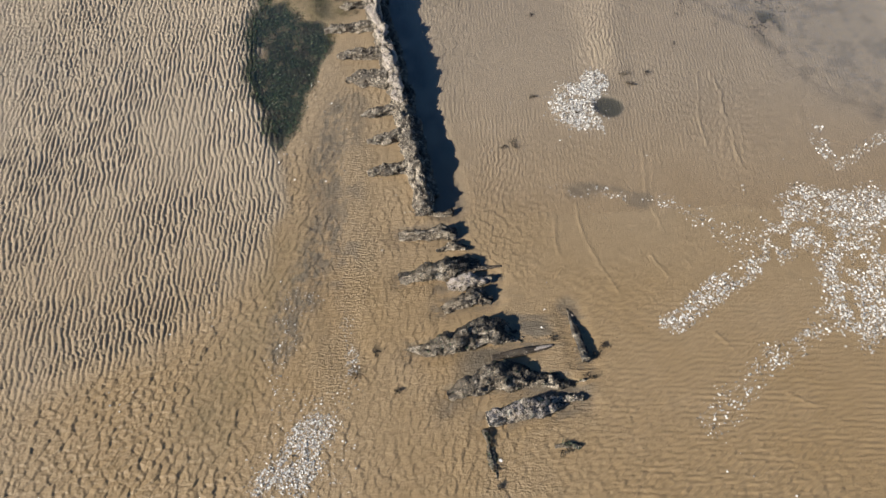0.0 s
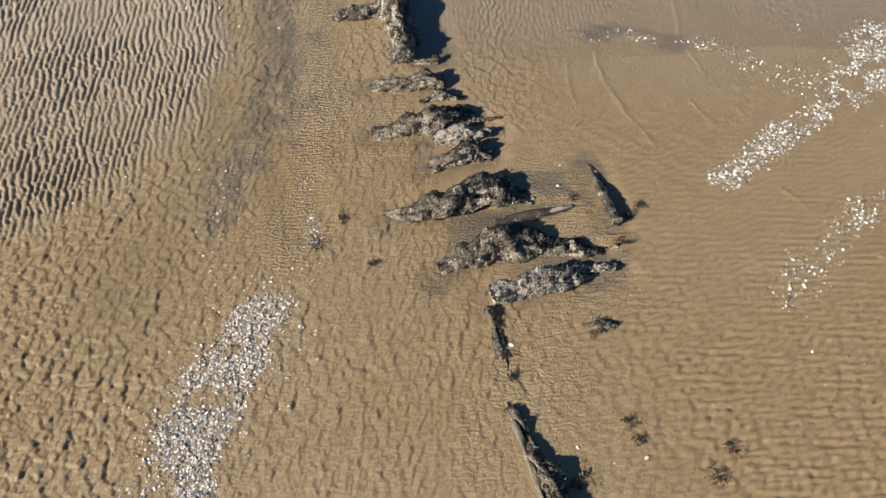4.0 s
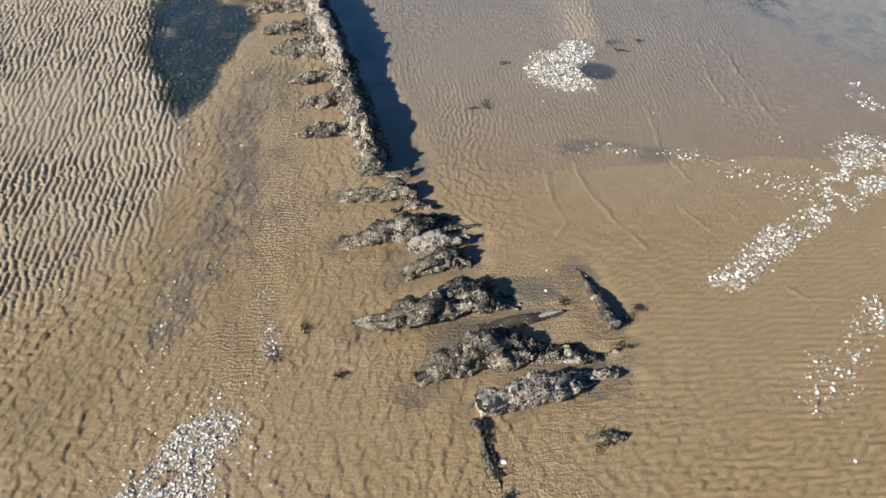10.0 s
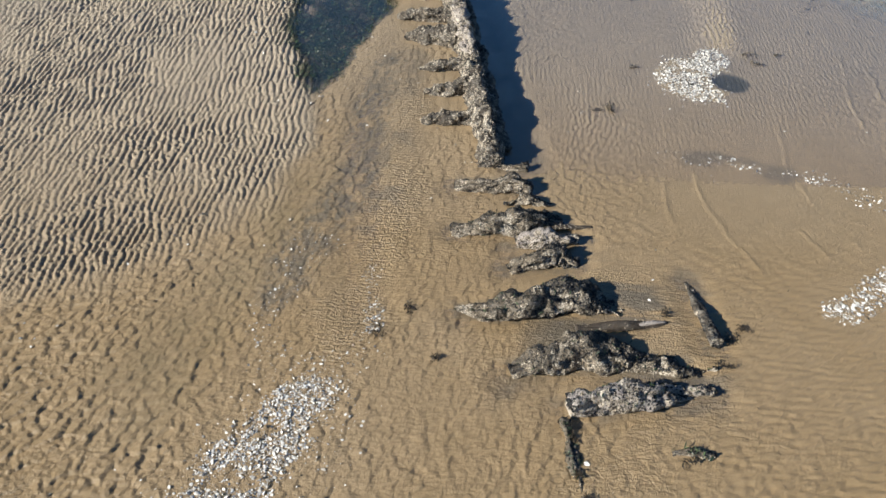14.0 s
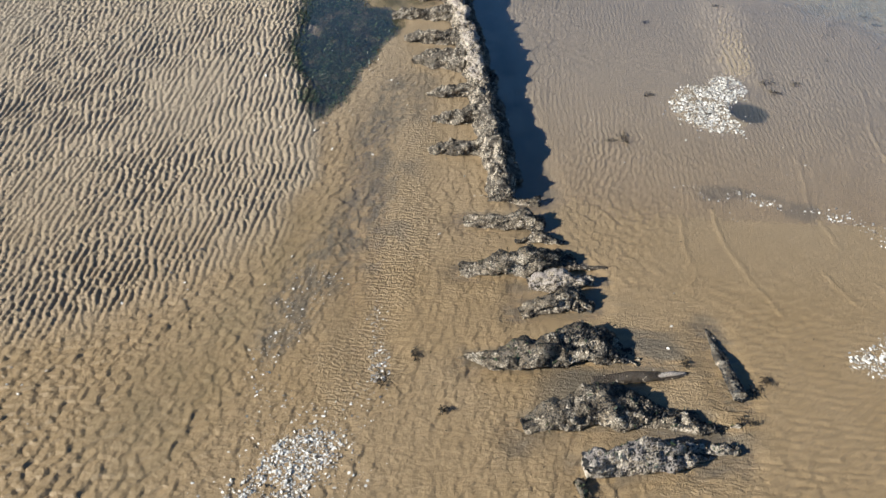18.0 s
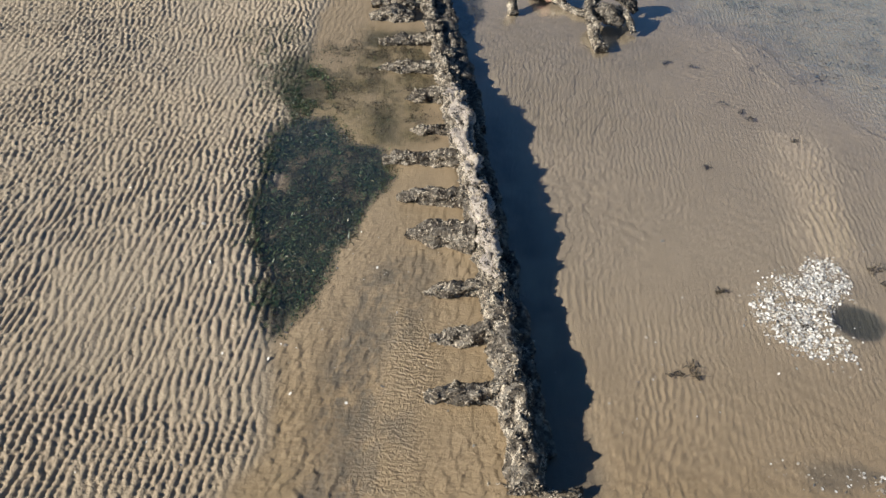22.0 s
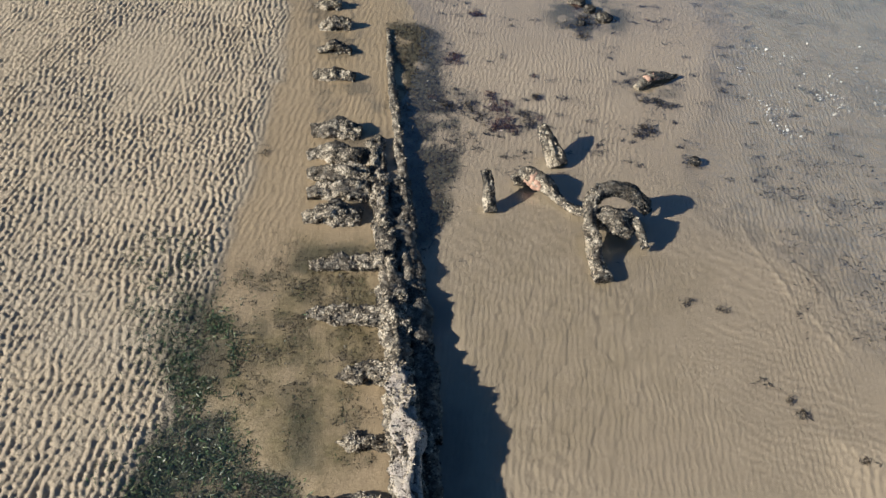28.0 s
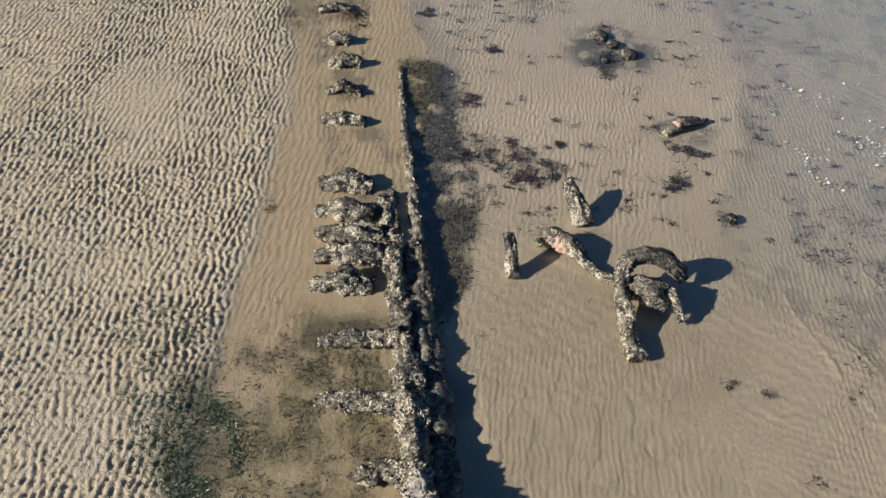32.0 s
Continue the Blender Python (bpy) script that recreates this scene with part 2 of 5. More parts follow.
def step(a, b, v):
    t = np.clip((v - a) / (b - a), 0, 1)
    return t * t * (3 - 2 * t)


def ripples(x, y, wave, angle, spread, band, count, seed):
    """Narrow-banded waves with forks and breaks, in -1..1; crests run across the angle (degrees from +x)."""
    r = np.random.RandomState(seed)
    re, im = np.zeros_like(x), np.zeros_like(x)
    for _ in range(count):
        k = 2 * math.pi / (wave * (1 + band * r.randn()))
        a = radians(angle + spread * r.randn())
        ph = k * (math.cos(a) * x + math.sin(a) * y) + r.rand() * 6.283
        re, im = re + np.cos(ph), im + np.sin(ph)
    size = np.hypot(re, im)
    return re / (size + 0.55 * math.sqrt(count) * 0.5) * 1.25


def nearby(x, y, points, margin):
    """True in the box round some points, widened by a margin."""
    px, py = [p for p, _ in points], [q for _, q in points]
    return (x > min(px) - margin) & (x < max(px) + margin) & (y > min(py) - margin) & (y < max(py) + margin)


def inside(x, y, corners, soft=0.1, ragged=0.0, seed=3):
    """1 inside a polygon, falling to 0 across its soft edge, which a noise makes ragged."""
    x, y = np.asarray(x, float), np.asarray(y, float)
    close = nearby(x, y, corners, soft + ragged)
    if not close.all():
        out = np.zeros(x.shape)
        if close.any():
            out[close] = inside(x[close], y[close], corners, soft, ragged, seed)
        return out
    if ragged:
        x = x + ragged * (clouds(x, y, 2.2, seed) - 0.5) * 2
        y = y + ragged * (clouds(x, y, 2.2, seed + 9) - 0.5) * 2
    hit, near = np.zeros(x.shape, bool), np.full(x.shape, 1e9)
    for (ax, ay), (bx, by) in zip(corners, corners[1:] + corners[:1]):
        if ay != by:
            cross = ((ay > y) != (by > y)) & (x < (bx - ax) * (y - ay) / (by - ay) + ax)
            hit ^= cross
        t = np.clip(((x - ax) * (bx - ax) + (y - ay) * (by - ay)) / ((bx - ax) ** 2 + (by - ay) ** 2), 0, 1)
        near = np.minimum(near, np.hypot(x - ax - t * (bx - ax), y - ay - t * (by - ay)))
    return step(-soft, soft, np.where(hit, near, -near))


def along(x, y, line, width, ragged=0.0, seed=5):
    """1 on a polyline, falling to 0 at width."""
    x, y = np.asarray(x, float), np.asarray(y, float)
    close = nearby(x, y, line, width + ragged)
    if not close.all():
        out = np.zeros(x.shape)
        if close.any():
            out[close] = along(x[close], y[close], line, width, ragged, seed)
        return out
    if ragged:
        x = x + ragged * (clouds(x, y, 2.5, seed) - 0.5) * 2
        y = y + ragged * (clouds(x, y, 2.5, seed + 9) - 0.5) * 2
    near = np.full(x.shape, 1e9)
    for (ax, ay), (bx, by) in zip(line, line[1:]):
        t = np.clip(((x - ax) * (bx - ax) + (y - ay) * (by - ay)) / ((bx - ax) ** 2 + (by - ay) ** 2), 0, 1)
        near = np.minimum(near, np.hypot(x - ax - t * (bx - ax), y - ay - t * (by - ay)))
    return 1 - step(0.35 * width, width, near)


# ---- the plan: outlines of the zones of the beach ----
EDGE_Y = [-0.6, -0.1, 0.3, 0.85, 1.7, 2.55, 3.45, 4.05, 4.8, 5.9, 7.2, 8.0, 9.75, 11.1, 13.1, 14.0, 17.0, 40.0]
EDGE_X = [-4.3, -3.0, -2.35, -1.68, -1.36, -1.3, -1.4, -1.66, -1.96, -2.0, -2.07, -2.2, -2.2, -2.36, -2.74, -3.07, -3.6, -8.0]
POOL = [(-1.85, 6.3), (-1.5, 6.38), (-1.28, 5.92), (-0.98, 5.9), (-0.71, 5.52), (-0.85, 5.12), (-1.05, 4.42), (-1.23, 3.52), (-1.4, 3.22), (-1.6, 3.6), (-1.72, 4.05), (-2.0, 4.77), (-2.1, 5.31), (-2.05, 5.93)]
WALL = [(0.62, 2.05), (0.46, 3.0), (0.28, 4.0), (0.09, 5.0), (-0.12, 6.0), (-0.33, 7.0), (-0.55, 8.0), (-0.77, 9.0), (-1.0, 10.0)]
PLANK = [(-0.36, 7.9), (-0.62, 9.5), (-0.98, 11.2), (-1.22, 12.5)]


def wall_x(y):
    return np.interp(y, [q for _, q in WALL] + [12.5, 16], [p for p, _ in WALL] + [-1.25, -2.2])


def cells(x, y, size, seed, turn=0.0, stretch=1.0):
    """Nearest of scattered centres: offset along the turn, its distance, and the gap to the next one, all in cells."""
    r = np.random.RandomState(seed)
    jx, jy = r.rand(128, 128), r.rand(128, 128)
    c, s = math.cos(radians(turn)), math.sin(radians(turn))
    u, v = (c * x + s * y) / size + 500, (c * y - s * x) / (size * stretch) + 500
    i, j = np.floor(u).astype(int), np.floor(v).astype(int)
    f1, f2, du = np.full(x.shape, 9.0), np.full(x.shape, 9.0), np.zeros(x.shape)
    for a in (-1, 0, 1):
        for b in (-1, 0, 1):
            p, q = i + a, j + b
            ex, ey = u - p - jx[p % 128, q % 128], v - q - jy[p % 128, q % 128]
            d = np.hypot(ex, ey)
            near = d < f1
            f2 = np.where(near, f1, np.minimum(f2, d))
            du = np.where(near, ex, du)
            f1 = np.where(near, d, f1)
    return du, f1, f2 - f1


def only(mask, x, y, work):
    """work(x, y) where the mask is not nought, and 0 elsewhere."""
    out, m = np.zeros(x.shape), mask > 1e-3
    if m.any():
        out[m] = work(x[m], y[m])
    return out


SEA = [(9.0, 1.8), (7.07, 3.7), (6.74, 4.04), (6.36, 4.4), (5.98, 5.29), (5.1, 6.2), (4.24, 6.85), (3.99, 7.38), (3.7, 7.9), (3.5, 8.5), (3.19, 8.92), (2.74, 9.14), (2.45, 9.5), (2.5, 10.3), (2.74, 11.0), (3.2, 13.4), (3.0, 15.4), (2.8, 20.0), (2.0, 60.0), (200.0, 60.0), (200.0, -6.0), (14.0, -6.0)]
RILLS = [[(2.28, 2.09), (2.3, 1.5), (2.36, 1.11), (2.1, 0.85)], [(2.63, 2.12), (2.68, 1.6), (2.8, 1.16), (3.0, 0.7)], [(3.48, 2.52), (3.66, 3.12)], [(3.68, 3.02), (3.61, 2.23), (3.7, 1.76), (3.97, 1.06)], [(3.48, 1.33), (3.66, 0.9)], [(5.02, 3.96), (4.8, 2.99)],
         [(4.7, -0.66), (5.02, -0.84), (5.3, -1.11)], [(4.09, 0.14), (4.28, -0.12)], [(4.76, 4.59), (4.69, 4.16), (4.58, 3.07)], [(3.5, 7.6), (3.1, 8.6), (2.9, 9.3)], [(4.0, 9.3), (3.6, 9.9), (3.4, 10.2)],
         [(5.98, 5.29), (6.36, 4.4), (6.74, 4.04), (7.07, 3.7)], [(5.0, 2.7), (5.02, 3.7), (4.97, 4.57)], [(5.98, 5.29), (5.1, 6.2), (4.24, 6.85), (3.99, 7.38)], [(3.7, 7.9), (3.5, 8.5), (3.19, 8.92), (2.74, 9.14)], [(3.06, 8.56), (3.6, 8.27)]]


FOOT = [[(0.3, 1.65), (1.0, 1.68)], [(0.3, 1.0), (1.3, 1.15)], [(0.85, 0.85), (1.45, 0.95)], [(0.8, 0.55), (1.4, 0.65)], [(0.45, -0.05), (1.2, 0.05), (1.9, 0.05)],
        [(0.85, -0.65), (1.4, -0.5), (2.2, -0.5)], [(1.25, -0.95), (1.9, -0.82), (2.4, -0.7)], [(2.36, 0.5), (2.46, -0.26)]]


SLICK = [(-1.18, 1.95), (-0.9, 1.6), (-1.15, 0.5), (-1.3, -0.16), (-1.6, -1.0), (-1.84, -1.35), (-2.25, -0.95), (-1.88, -0.05), (-1.5, 0.9)]
NETTED = [(-0.5, 3.6), (-0.2, 3.4), (-0.1, 1.96), (0.01, 1.11), (-0.16, -0.05), (-0.45, -0.6), (-0.8, -0.11), (-0.51, 0.45), (-0.55, 2.0)]


OLIVE = [(-1.75, 6.9), (-1.5, 7.9), (-1.4, 8.4), (-0.7, 8.4), (-0.5, 7.2), (-0.65, 5.7), (-1.2, 5.9), (-1.6, 6.4)]
MOSS = [(-1.25, 7.72, 0.15, 0.2), (-1.22, 7.35, 0.12, 0.19), (-1.19, 7.06, 0.13, 0.2), (-1.1, 6.62, 0.17, 0.12), (-1.03, 6.44, 0.13, 0.16), (-0.99, 6.23, 0.13, 0.18), (-0.93, 7.84, 0.18, 0.11), (-0.65, 6.4, 0.13, 0.11), (-0.52, 6.08, 0.2, 0.1), (-0.82, 7.27, 0.09, 0.09), (-0.69, 6.65, 0.12, 0.11), (-1.59, 7.16, 0.14, 0.19), (-1.84, 7.78, 0.15, 0.15), (-1.65, 7.77, 0.13, 0.15), (-1.47, 6.52, 0.07, 0.11), (-0.48, 6.27, 0.11, 0.06), (-2.09, 7.09, 0.16, 0.19), (-1.88, 6.78, 0.14, 0.1), (-1.69, 6.85, 0.13, 0.15), (-1.36, 6.94, 0.11, 0.12)]
FAR_WEED = [(-2.79, 13.67, 0.28, 0.6), (-2.01, 14.07, 0.23, 0.46), (0.4, 14.63, 0.32, 0.24), (1.55, 13.65, 0.57, 0.59), (2.18, 11.76, 0.4, 0.3), (-0.39, 11.44, 0.16, 0.51), (-0.08, 11.16, 0.19, 0.33), (0.31, 10.97, 0.25, 0.2), (0.56, 10.66, 0.18, 0.15)]
DIM = [(-1.45, 8.3), (-0.75, 8.42), (-0.75, 8.22), (-1.2, 8.2), (-1.25, 7.75), (-1.5, 7.6), (-1.5, 7.9)]


def lobes(x, y, size, seed, turn, stretch, scarp):
    """Tongue-shaped ripples: each rises along the turn and breaks off in a short crooked scarp."""
    wx, wy = size * 0.9 * (clouds(x, y, 0.9 / size, seed + 50, 3) - 0.5), size * 0.9 * (clouds(x, y, 0.9 / size, seed + 60, 3) - 0.5)
    du, _, gap = cells(x + wx, y + wy, size, seed, turn, stretch)
    return scarp * (np.clip(du, -0.6, 0.6) - 0.22 * (1 - step(0.0, 0.16, gap)))


def ground_fields(x, y, fine=True):
    """Height of the sand, and how wet, silty (with shade painted beside the hull), weedy, warm and net-patterned it is.
    """
    edge = np.interp(y, EDGE_Y, EDGE_X) + 0.34 * (clouds(x, y, 2.0, 40, 4) - 0.5)
    soft = np.interp(y, [-1, 0.5, 2, 20], [1.1, 0.45, 0.15, 0.16])
    left = 1 - step(-soft, soft, x - edge)                       # the dry rippled bank
    right = step(-0.1, 0.6, x - wall_x(y) - 0.5 * step(9, 12, y) * clouds(x, y, 0.9, 43, 3))                       # seaward side of the wreck
    south = 1 - step(-1.2, 0.6, y + 0.25 * np.abs(x) - 0.3)
    pool = inside(x, y, POOL, 0.10, 0.10)
    h = 0.014 * left + 0.03 * (clouds(x, y, 0.35, 11, 3) - 0.5) * (0.3 + 0.7 * left)
    h = h + 0.012 * (1 - right) - 0.008 * right * step(1.2, 2.8, y) - 0.024 * right * step(2.5, 8, y) + 0.014 * right * (1 - step(0.6, 2.6, y))
    h = h - 0.032 * inside(x, y, POOL, 0.24, 0.1) - 0.01 * pool
    for line in FOOT:
        box = (np.abs(x - line[0][0]) < 2) & (np.abs(y - line[0][1]) < 0.8)
        h = h - 0.016 * only(box, x, y, lambda a, b: along(a, b, line, 0.24, 0.05))
    trench = along(x, y, [(-0.75, 3.6), (-0.7, 2.2), (-0.55, 1.0), (-0.35, 0.0)], 0.35)
    h = h - 0.012 * trench
    pit = np.hypot(x - 3.34, y - 3.92) + 0.05 * (clouds(x, y, 6, 14) - 0.5)
    h = h - 0.012 * (1 - step(0.1, 0.24, pit)) + 0.02 * (1 - step(0.2, 0.75, np.hypot(x - 2.95, y - 4.0))) * step(0.18, 0.26, pit)
    dry = inside(x, y, [(3.1, 4.6), (3.6, 4.6), (3.75, 5.5), (3.7, 6.7), (3.2, 6.7), (3.15, 5.5)], 0.25, 0.2)
    h = h + 0.02 * dry
    # trough beside the hull, which also masks the painted shade
    shaded_scour = along(x, y, [(0.9, 2.2), (0.5, 4.2), (0.1, 6.0), (-0.2, 7.6)], 0.4)
    h = h - 0.03 * shaded_scour
    sea = inside(x, y, SEA, 0.12, 0.12)
    h = h - 0.012 * sea
    net = 0.0
    if fine:
        bank = only(left, x, y, lambda a, b: ripples(a, b, 0.064, 10, 15, 0.18, 26, 1))
        rungs = only(left, x, y, lambda a, b: ripples(a, b, 0.052, 88, 22, 0.2, 12, 2))
        lumps = only(left * step(2, 3, y), x, y, lambda a, b: ripples(a, b, 0.07, 50, 40, 0.2, 12, 12))
        cross = step(3.2, 7.0, y + 4 * (clouds(x, y, 0.5, 70) - 0.5))
        prof = bank - 0.4 * bank * bank
        vary = 0.6 + 0.9 * clouds(x, y, 1.2, 71, 3)
        vary = vary * (1 - 0.55 * inside(x, y, [(-4.6, 11.7), (-4.1, 12.2), (-3.65, 11.5), (-3.55, 10.4), (-4.1, 10.3), (-4.45, 11.0)], 0.4, 0.7))
        h = h + left * vary * (1 + 0.28 * cross) * (0.0083 * prof * (1 - 0.25 * cross) + (0.0048 + 0.0032 * cross) * rungs * (0.6 - 0.4 * bank) + 0.0105 * (clouds(x, y, 22, 73, 3) - 0.5) + 0.0048 * cross * lumps)
        bend = 0.35 * (clouds(x, y, 0.8, 29, 3) - 0.5)
        low = only(right, x + bend, y, lambda a, b: ripples(a, b, 0.068, -6, 16, 0.15, 18, 3))
        low = low + 0.35 * (2 * low * low - 1)
        open_flat = inside(x, y, [(2.5, 6.3), (2.2, 7.9), (2.6, 8.8), (5.0, 8.8), (5.0, 6.3)], 0.5, 0.4)
        rows = only(open_flat, x, y + bend, lambda a, b: ripples(a, b, 0.075, 84, 16, 0.2, 14, 13))
        h = h + open_flat * 0.0016 * (rows + 0.4 * rows * rows) * (0.4 + step(0.35, 0.6, clouds(x, y, 0.9, 30, 3)))
        low = low * (1 - 0.75 * open_flat)
        scuff = inside(x, y, [(0.5, 4.3), (0.1, 6.6), (0.0, 7.6), (0.7, 8.1), (1.7, 8.0), (1.9, 7.0), (1.5, 5.6), (1.2, 4.3)], 0.35, 0.3)
        low = low * (1 - 0.7 * scuff)
        h = h + 0.004 * scuff * only(scuff, x + bend, y, lambda a, b: (lambda c: np.clip(c[0], -0.7, 0.7) - 0.5 * (1 - step(0, 0.25, c[2])))(cells(a, b, 0.16, 37, -20, 1.5)))
        flat = clouds(x, y, 0.8, 21, 3)
        h = h + right * (0.0006 + 0.0016 * step(0.42, 0.6, flat) + 0.0055 * dry + 0.0042 * inside(x, y, [(1.35, 2.3), (2.0, 2.3), (2.1, 3.0), (1.5, 3.2)], 0.2, 0.1)) * low * step(0.5, 4.0, y)
        strip = (1 - left) * (1 - right) * step(6.5, 8.5, y)
        h = h + 0.0016 * strip * only(strip, x + bend, y, lambda a, b: ripples(a, b, 0.085, 8, 12, 0.25, 12, 15)) * (0.3 + step(0.35, 0.6, clouds(x, y, 1.2, 32, 3)))
        swell = only(right, x, y, lambda a, b: ripples(a, b, 0.13, 60, 28, 0.25, 10, 8))
        h = h + right * 0.0015 * swell * step(0.45, 0.6, clouds(x, y, 0.9, 23, 3))
        mid = (1 - left) * (1 - right)
        warp = 0.03 * (clouds(x, y, 5, 33, 2) - 0.5)
        slick = inside(x, y, SLICK, 0.2, 0.15)
        netted = inside(x, y, NETTED, 0.15, 0.1)
        fan = inside(x, y, [(-1.3, 1.3), (-1.9, 0.7), (-3.5, 0.4), (-7, -0.4), (-7, -5), (-1.5, -4), (-1.35, -0.9), (-1.0, 0.2)], 0.3, 0.15)
        here = 0.5 + 0.5 * step(0.30, 0.55, clouds(x, y, 1.0, 31, 3))
        weight = np.clip(mid + south * 0.9, 0, 1) * (1 - fan) * (1 - 0.35 * slick) * (1 - 0.5 * netted) * (1 - 0.85 * step(3.6, 6.0, y))
        h = h + weight * here * only(weight, x, y, lambda a, b: lobes(a, b, 0.12, 34, -46, 1.0, 0.0062) + lobes(a, b, 0.105, 47, 6, 0.9, 0.0062))
        small = weight * (0.45 + 0.55 * step(0.45, 0.62, clouds(x, y, 1.5, 36, 3))) + 0.5 * slick * mid
        h = h + 0.8 * small * only(small, x, y, lambda a, b: lobes(a, b, 0.07, 39, -30, 1.1, 0.008))
        fan = fan * (1 - 0.85 * left) * (1 - 0.45 * slick)
        h = h + fan * only(fan, x, y, lambda a, b: lobes(a, b, 0.095, 35, -52, 0.95, 0.01) + lobes(a, b, 0.1, 48, 4, 0.8, 0.01) + 0.004 * (clouds(a, b, 9, 44, 3) - 0.5))
        curls = inside(x, y, [(1.0, 1.1), (1.9, 0.9), (2.3, 2.1), (1.2, 2.4)], 0.25, 0.2)
        h = h + curls * only(curls, x, y, lambda a, b: lobes(a, b, 0.1, 46, 25, 0.8, 0.006))
        plates = inside(x, y, [(-3.2, -1.3), (-2.3, -1.0), (-1.65, -1.3), (-1.5, -2.2), (-3.2, -2.4)], 0.3, 0.2)
        h = h + plates * only(plates, x + 2 * warp, y, lambda a, b: (lambda c: 0.006 * np.clip(c[0], -0.7, 0.7) - 0.004 * (1 - step(0.0, 0.2, c[2])))(cells(a, b, 0.21, 38, -15, 0.8)))
        rise = only(slick, x, y, lambda a, b: ripples(a, b, 0.14, -30, 25, 0.3, 10, 14))
        h = h + 0.0022 * slick * rise
        bars = only(right * (y < 1.6), x, y, lambda a, b: ripples(a, b, 0.068, 104, 14, 0.18, 14, 6))
        h = h + right * (1 - step(-1.5, 1.5, y)) * step(1.2, 2.6, x) * 0.0045 * bars * (0.4 + step(0.4, 0.6, clouds(x, y, 0.7, 25)))
        for i, line in enumerate(RILLS):
            box = (np.abs(x - line[0][0]) < 1.8) & (np.abs(y - line[0][1]) < 2.2)
            h = h + (0.0045 if i < 5 else 0.007) * only(box, x, y, lambda a, b: along(a, b, line, 0.022, 0.07, 140 + i) * (0.15 + step(0.3, 0.6, clouds(a, b, 3, 240 + i, 3))))
        net = 0.9 * inside(x, y, NETTED, 0.2, 0.15) * (0.5 + 0.5 * step(0.35, 0.6, clouds(x, y, 1.4, 72, 2)))
        net = np.maximum(net, 0.3 * inside(x, y, [(0.2, 1.9), (1.2, 1.9), (2.6, 0.2), (3.4, -1.2), (1.0, -2.5), (0.5, -1.0), (0.1, 0.2)], 0.4, 0.3) * step(0.36, 0.6, clouds(x, y, 1.6, 72, 3)))
        net = np.maximum(net, 0.1 * np.clip(mid * (1 - step(4, 6, y)) + 0.8 * south, 0, 1) * (1 - slick))
    rip = right * (0.3 + 0.7 * step(0.35, 0.6, clouds(x, y, 0.7, 81, 3))) * step(1.0, 3.5, y) + 0.5 * (1 - left) * (1 - right) * step(4, 7, y) * 0.3
    wet = np.clip((1 - left) * (0.8 + 0.5 * (clouds(x, y, 0.9, 51) - 0.5)) + 0.3 * left * step(0.5, 0.7, clouds(x, y, 1.2, 55)) - 0.7 * dry - 0.6 * right * (1 - sea) * step(9.5, 11.5, y), 0, 1)
    silt = 0.7 * along(x, y, [(-0.63, 3.95), (-0.67, 3.1), (-0.65, 2.08), (-0.69, 1.63), (-0.84, 1.21), (-0.94, 0.82), (-1.03, 0.47), (-1.11, 0.05)], 0.32, 0.12) * step(0.32, 0.68, clouds(x, y * 0.6, 15, 61, 4, 0.75))
    silt = np.maximum(silt, 0.5 * along(x, y, [(-0.45, 4.2), (-0.5, 3.4), (-0.5, 2.4), (-0.5, 1.2)], 0.42, 0.1) * step(0.4, 0.65, clouds(x, y, 5, 62, 5, 0.65)))
    silt = np.maximum(silt, 0.9 * (1 - step(0.17, 0.24, pit)))
    # silt in the trough, strengthened to paint the hull's shadow darker
    silt = np.maximum(silt, 0.65 * shaded_scour * step(0.2, 0.55, clouds(x, y, 1.8, 75, 4)))
    silt = np.maximum(silt, 0.5 * along(x, y, [(2.7, 2.38), (3.1, 2.33), (3.6, 2.2)], 0.2, 0.12) * step(0.3, 0.6, clouds(x, y, 3, 67, 4)))
    shoal = 0.36 * sea * step(0.52, 0.66, clouds(x, y, 3.2, 65, 5, 0.7))
    tails = inside(x, y, [(1.3, 0.75), (1.9, 0.5), (2.3, 0.0), (2.5, -0.5), (2.4, -0.8), (1.3, -0.6), (0.75, -0.9), (1.2, 0.3)], 0.2, 0.15)
    silt = np.maximum(np.maximum(silt, shoal), 0.75 * tails * step(0.42, 0.6, clouds(x * 0.35, y * 1.6, 4, 68, 4)))
    ribs_bed = inside(x, y, [(-1.75, 8.3), (-1.7, 6.4), (-1.0, 6.6), (-0.4, 6.5), (-0.7, 8.3)], 0.2, 0.15)
    algae = np.maximum(pool, 0.45 * ribs_bed * step(0.45, 0.68, clouds(x, y, 5.5, 63, 5, 0.7)))
    algae = np.maximum(algae, 0.75 * inside(x, y, DIM, 0.1, 0.12) * step(0.3, 0.5, clouds(x, y, 4, 87, 4, 0.6)))
    olive = np.maximum(inside(x, y, OLIVE, 0.2, 0.2), np.maximum(0.45 * inside(x, y, SLICK, 0.3, 0.2), 0.3 * inside(x, y, [(0.3, 6.2), (-0.1, 7.6), (0.0, 9.0), (1.2, 9.6), (2.4, 8.6), (2.0, 7.0), (1.2, 6.2)], 0.4, 0.3)))
    stubs = along(x, y, [(-0.9, 8.4), (-1.05, 9.4), (-1.25, 10.2), (-1.6, 11.3), (-1.9, 12.4), (-2.3, 13.8)], 0.5, 0.15)
    silt = np.maximum(silt, 0.6 * stubs * step(0.42, 0.64, clouds(x, y, 3.4, 86, 5, 0.65)))
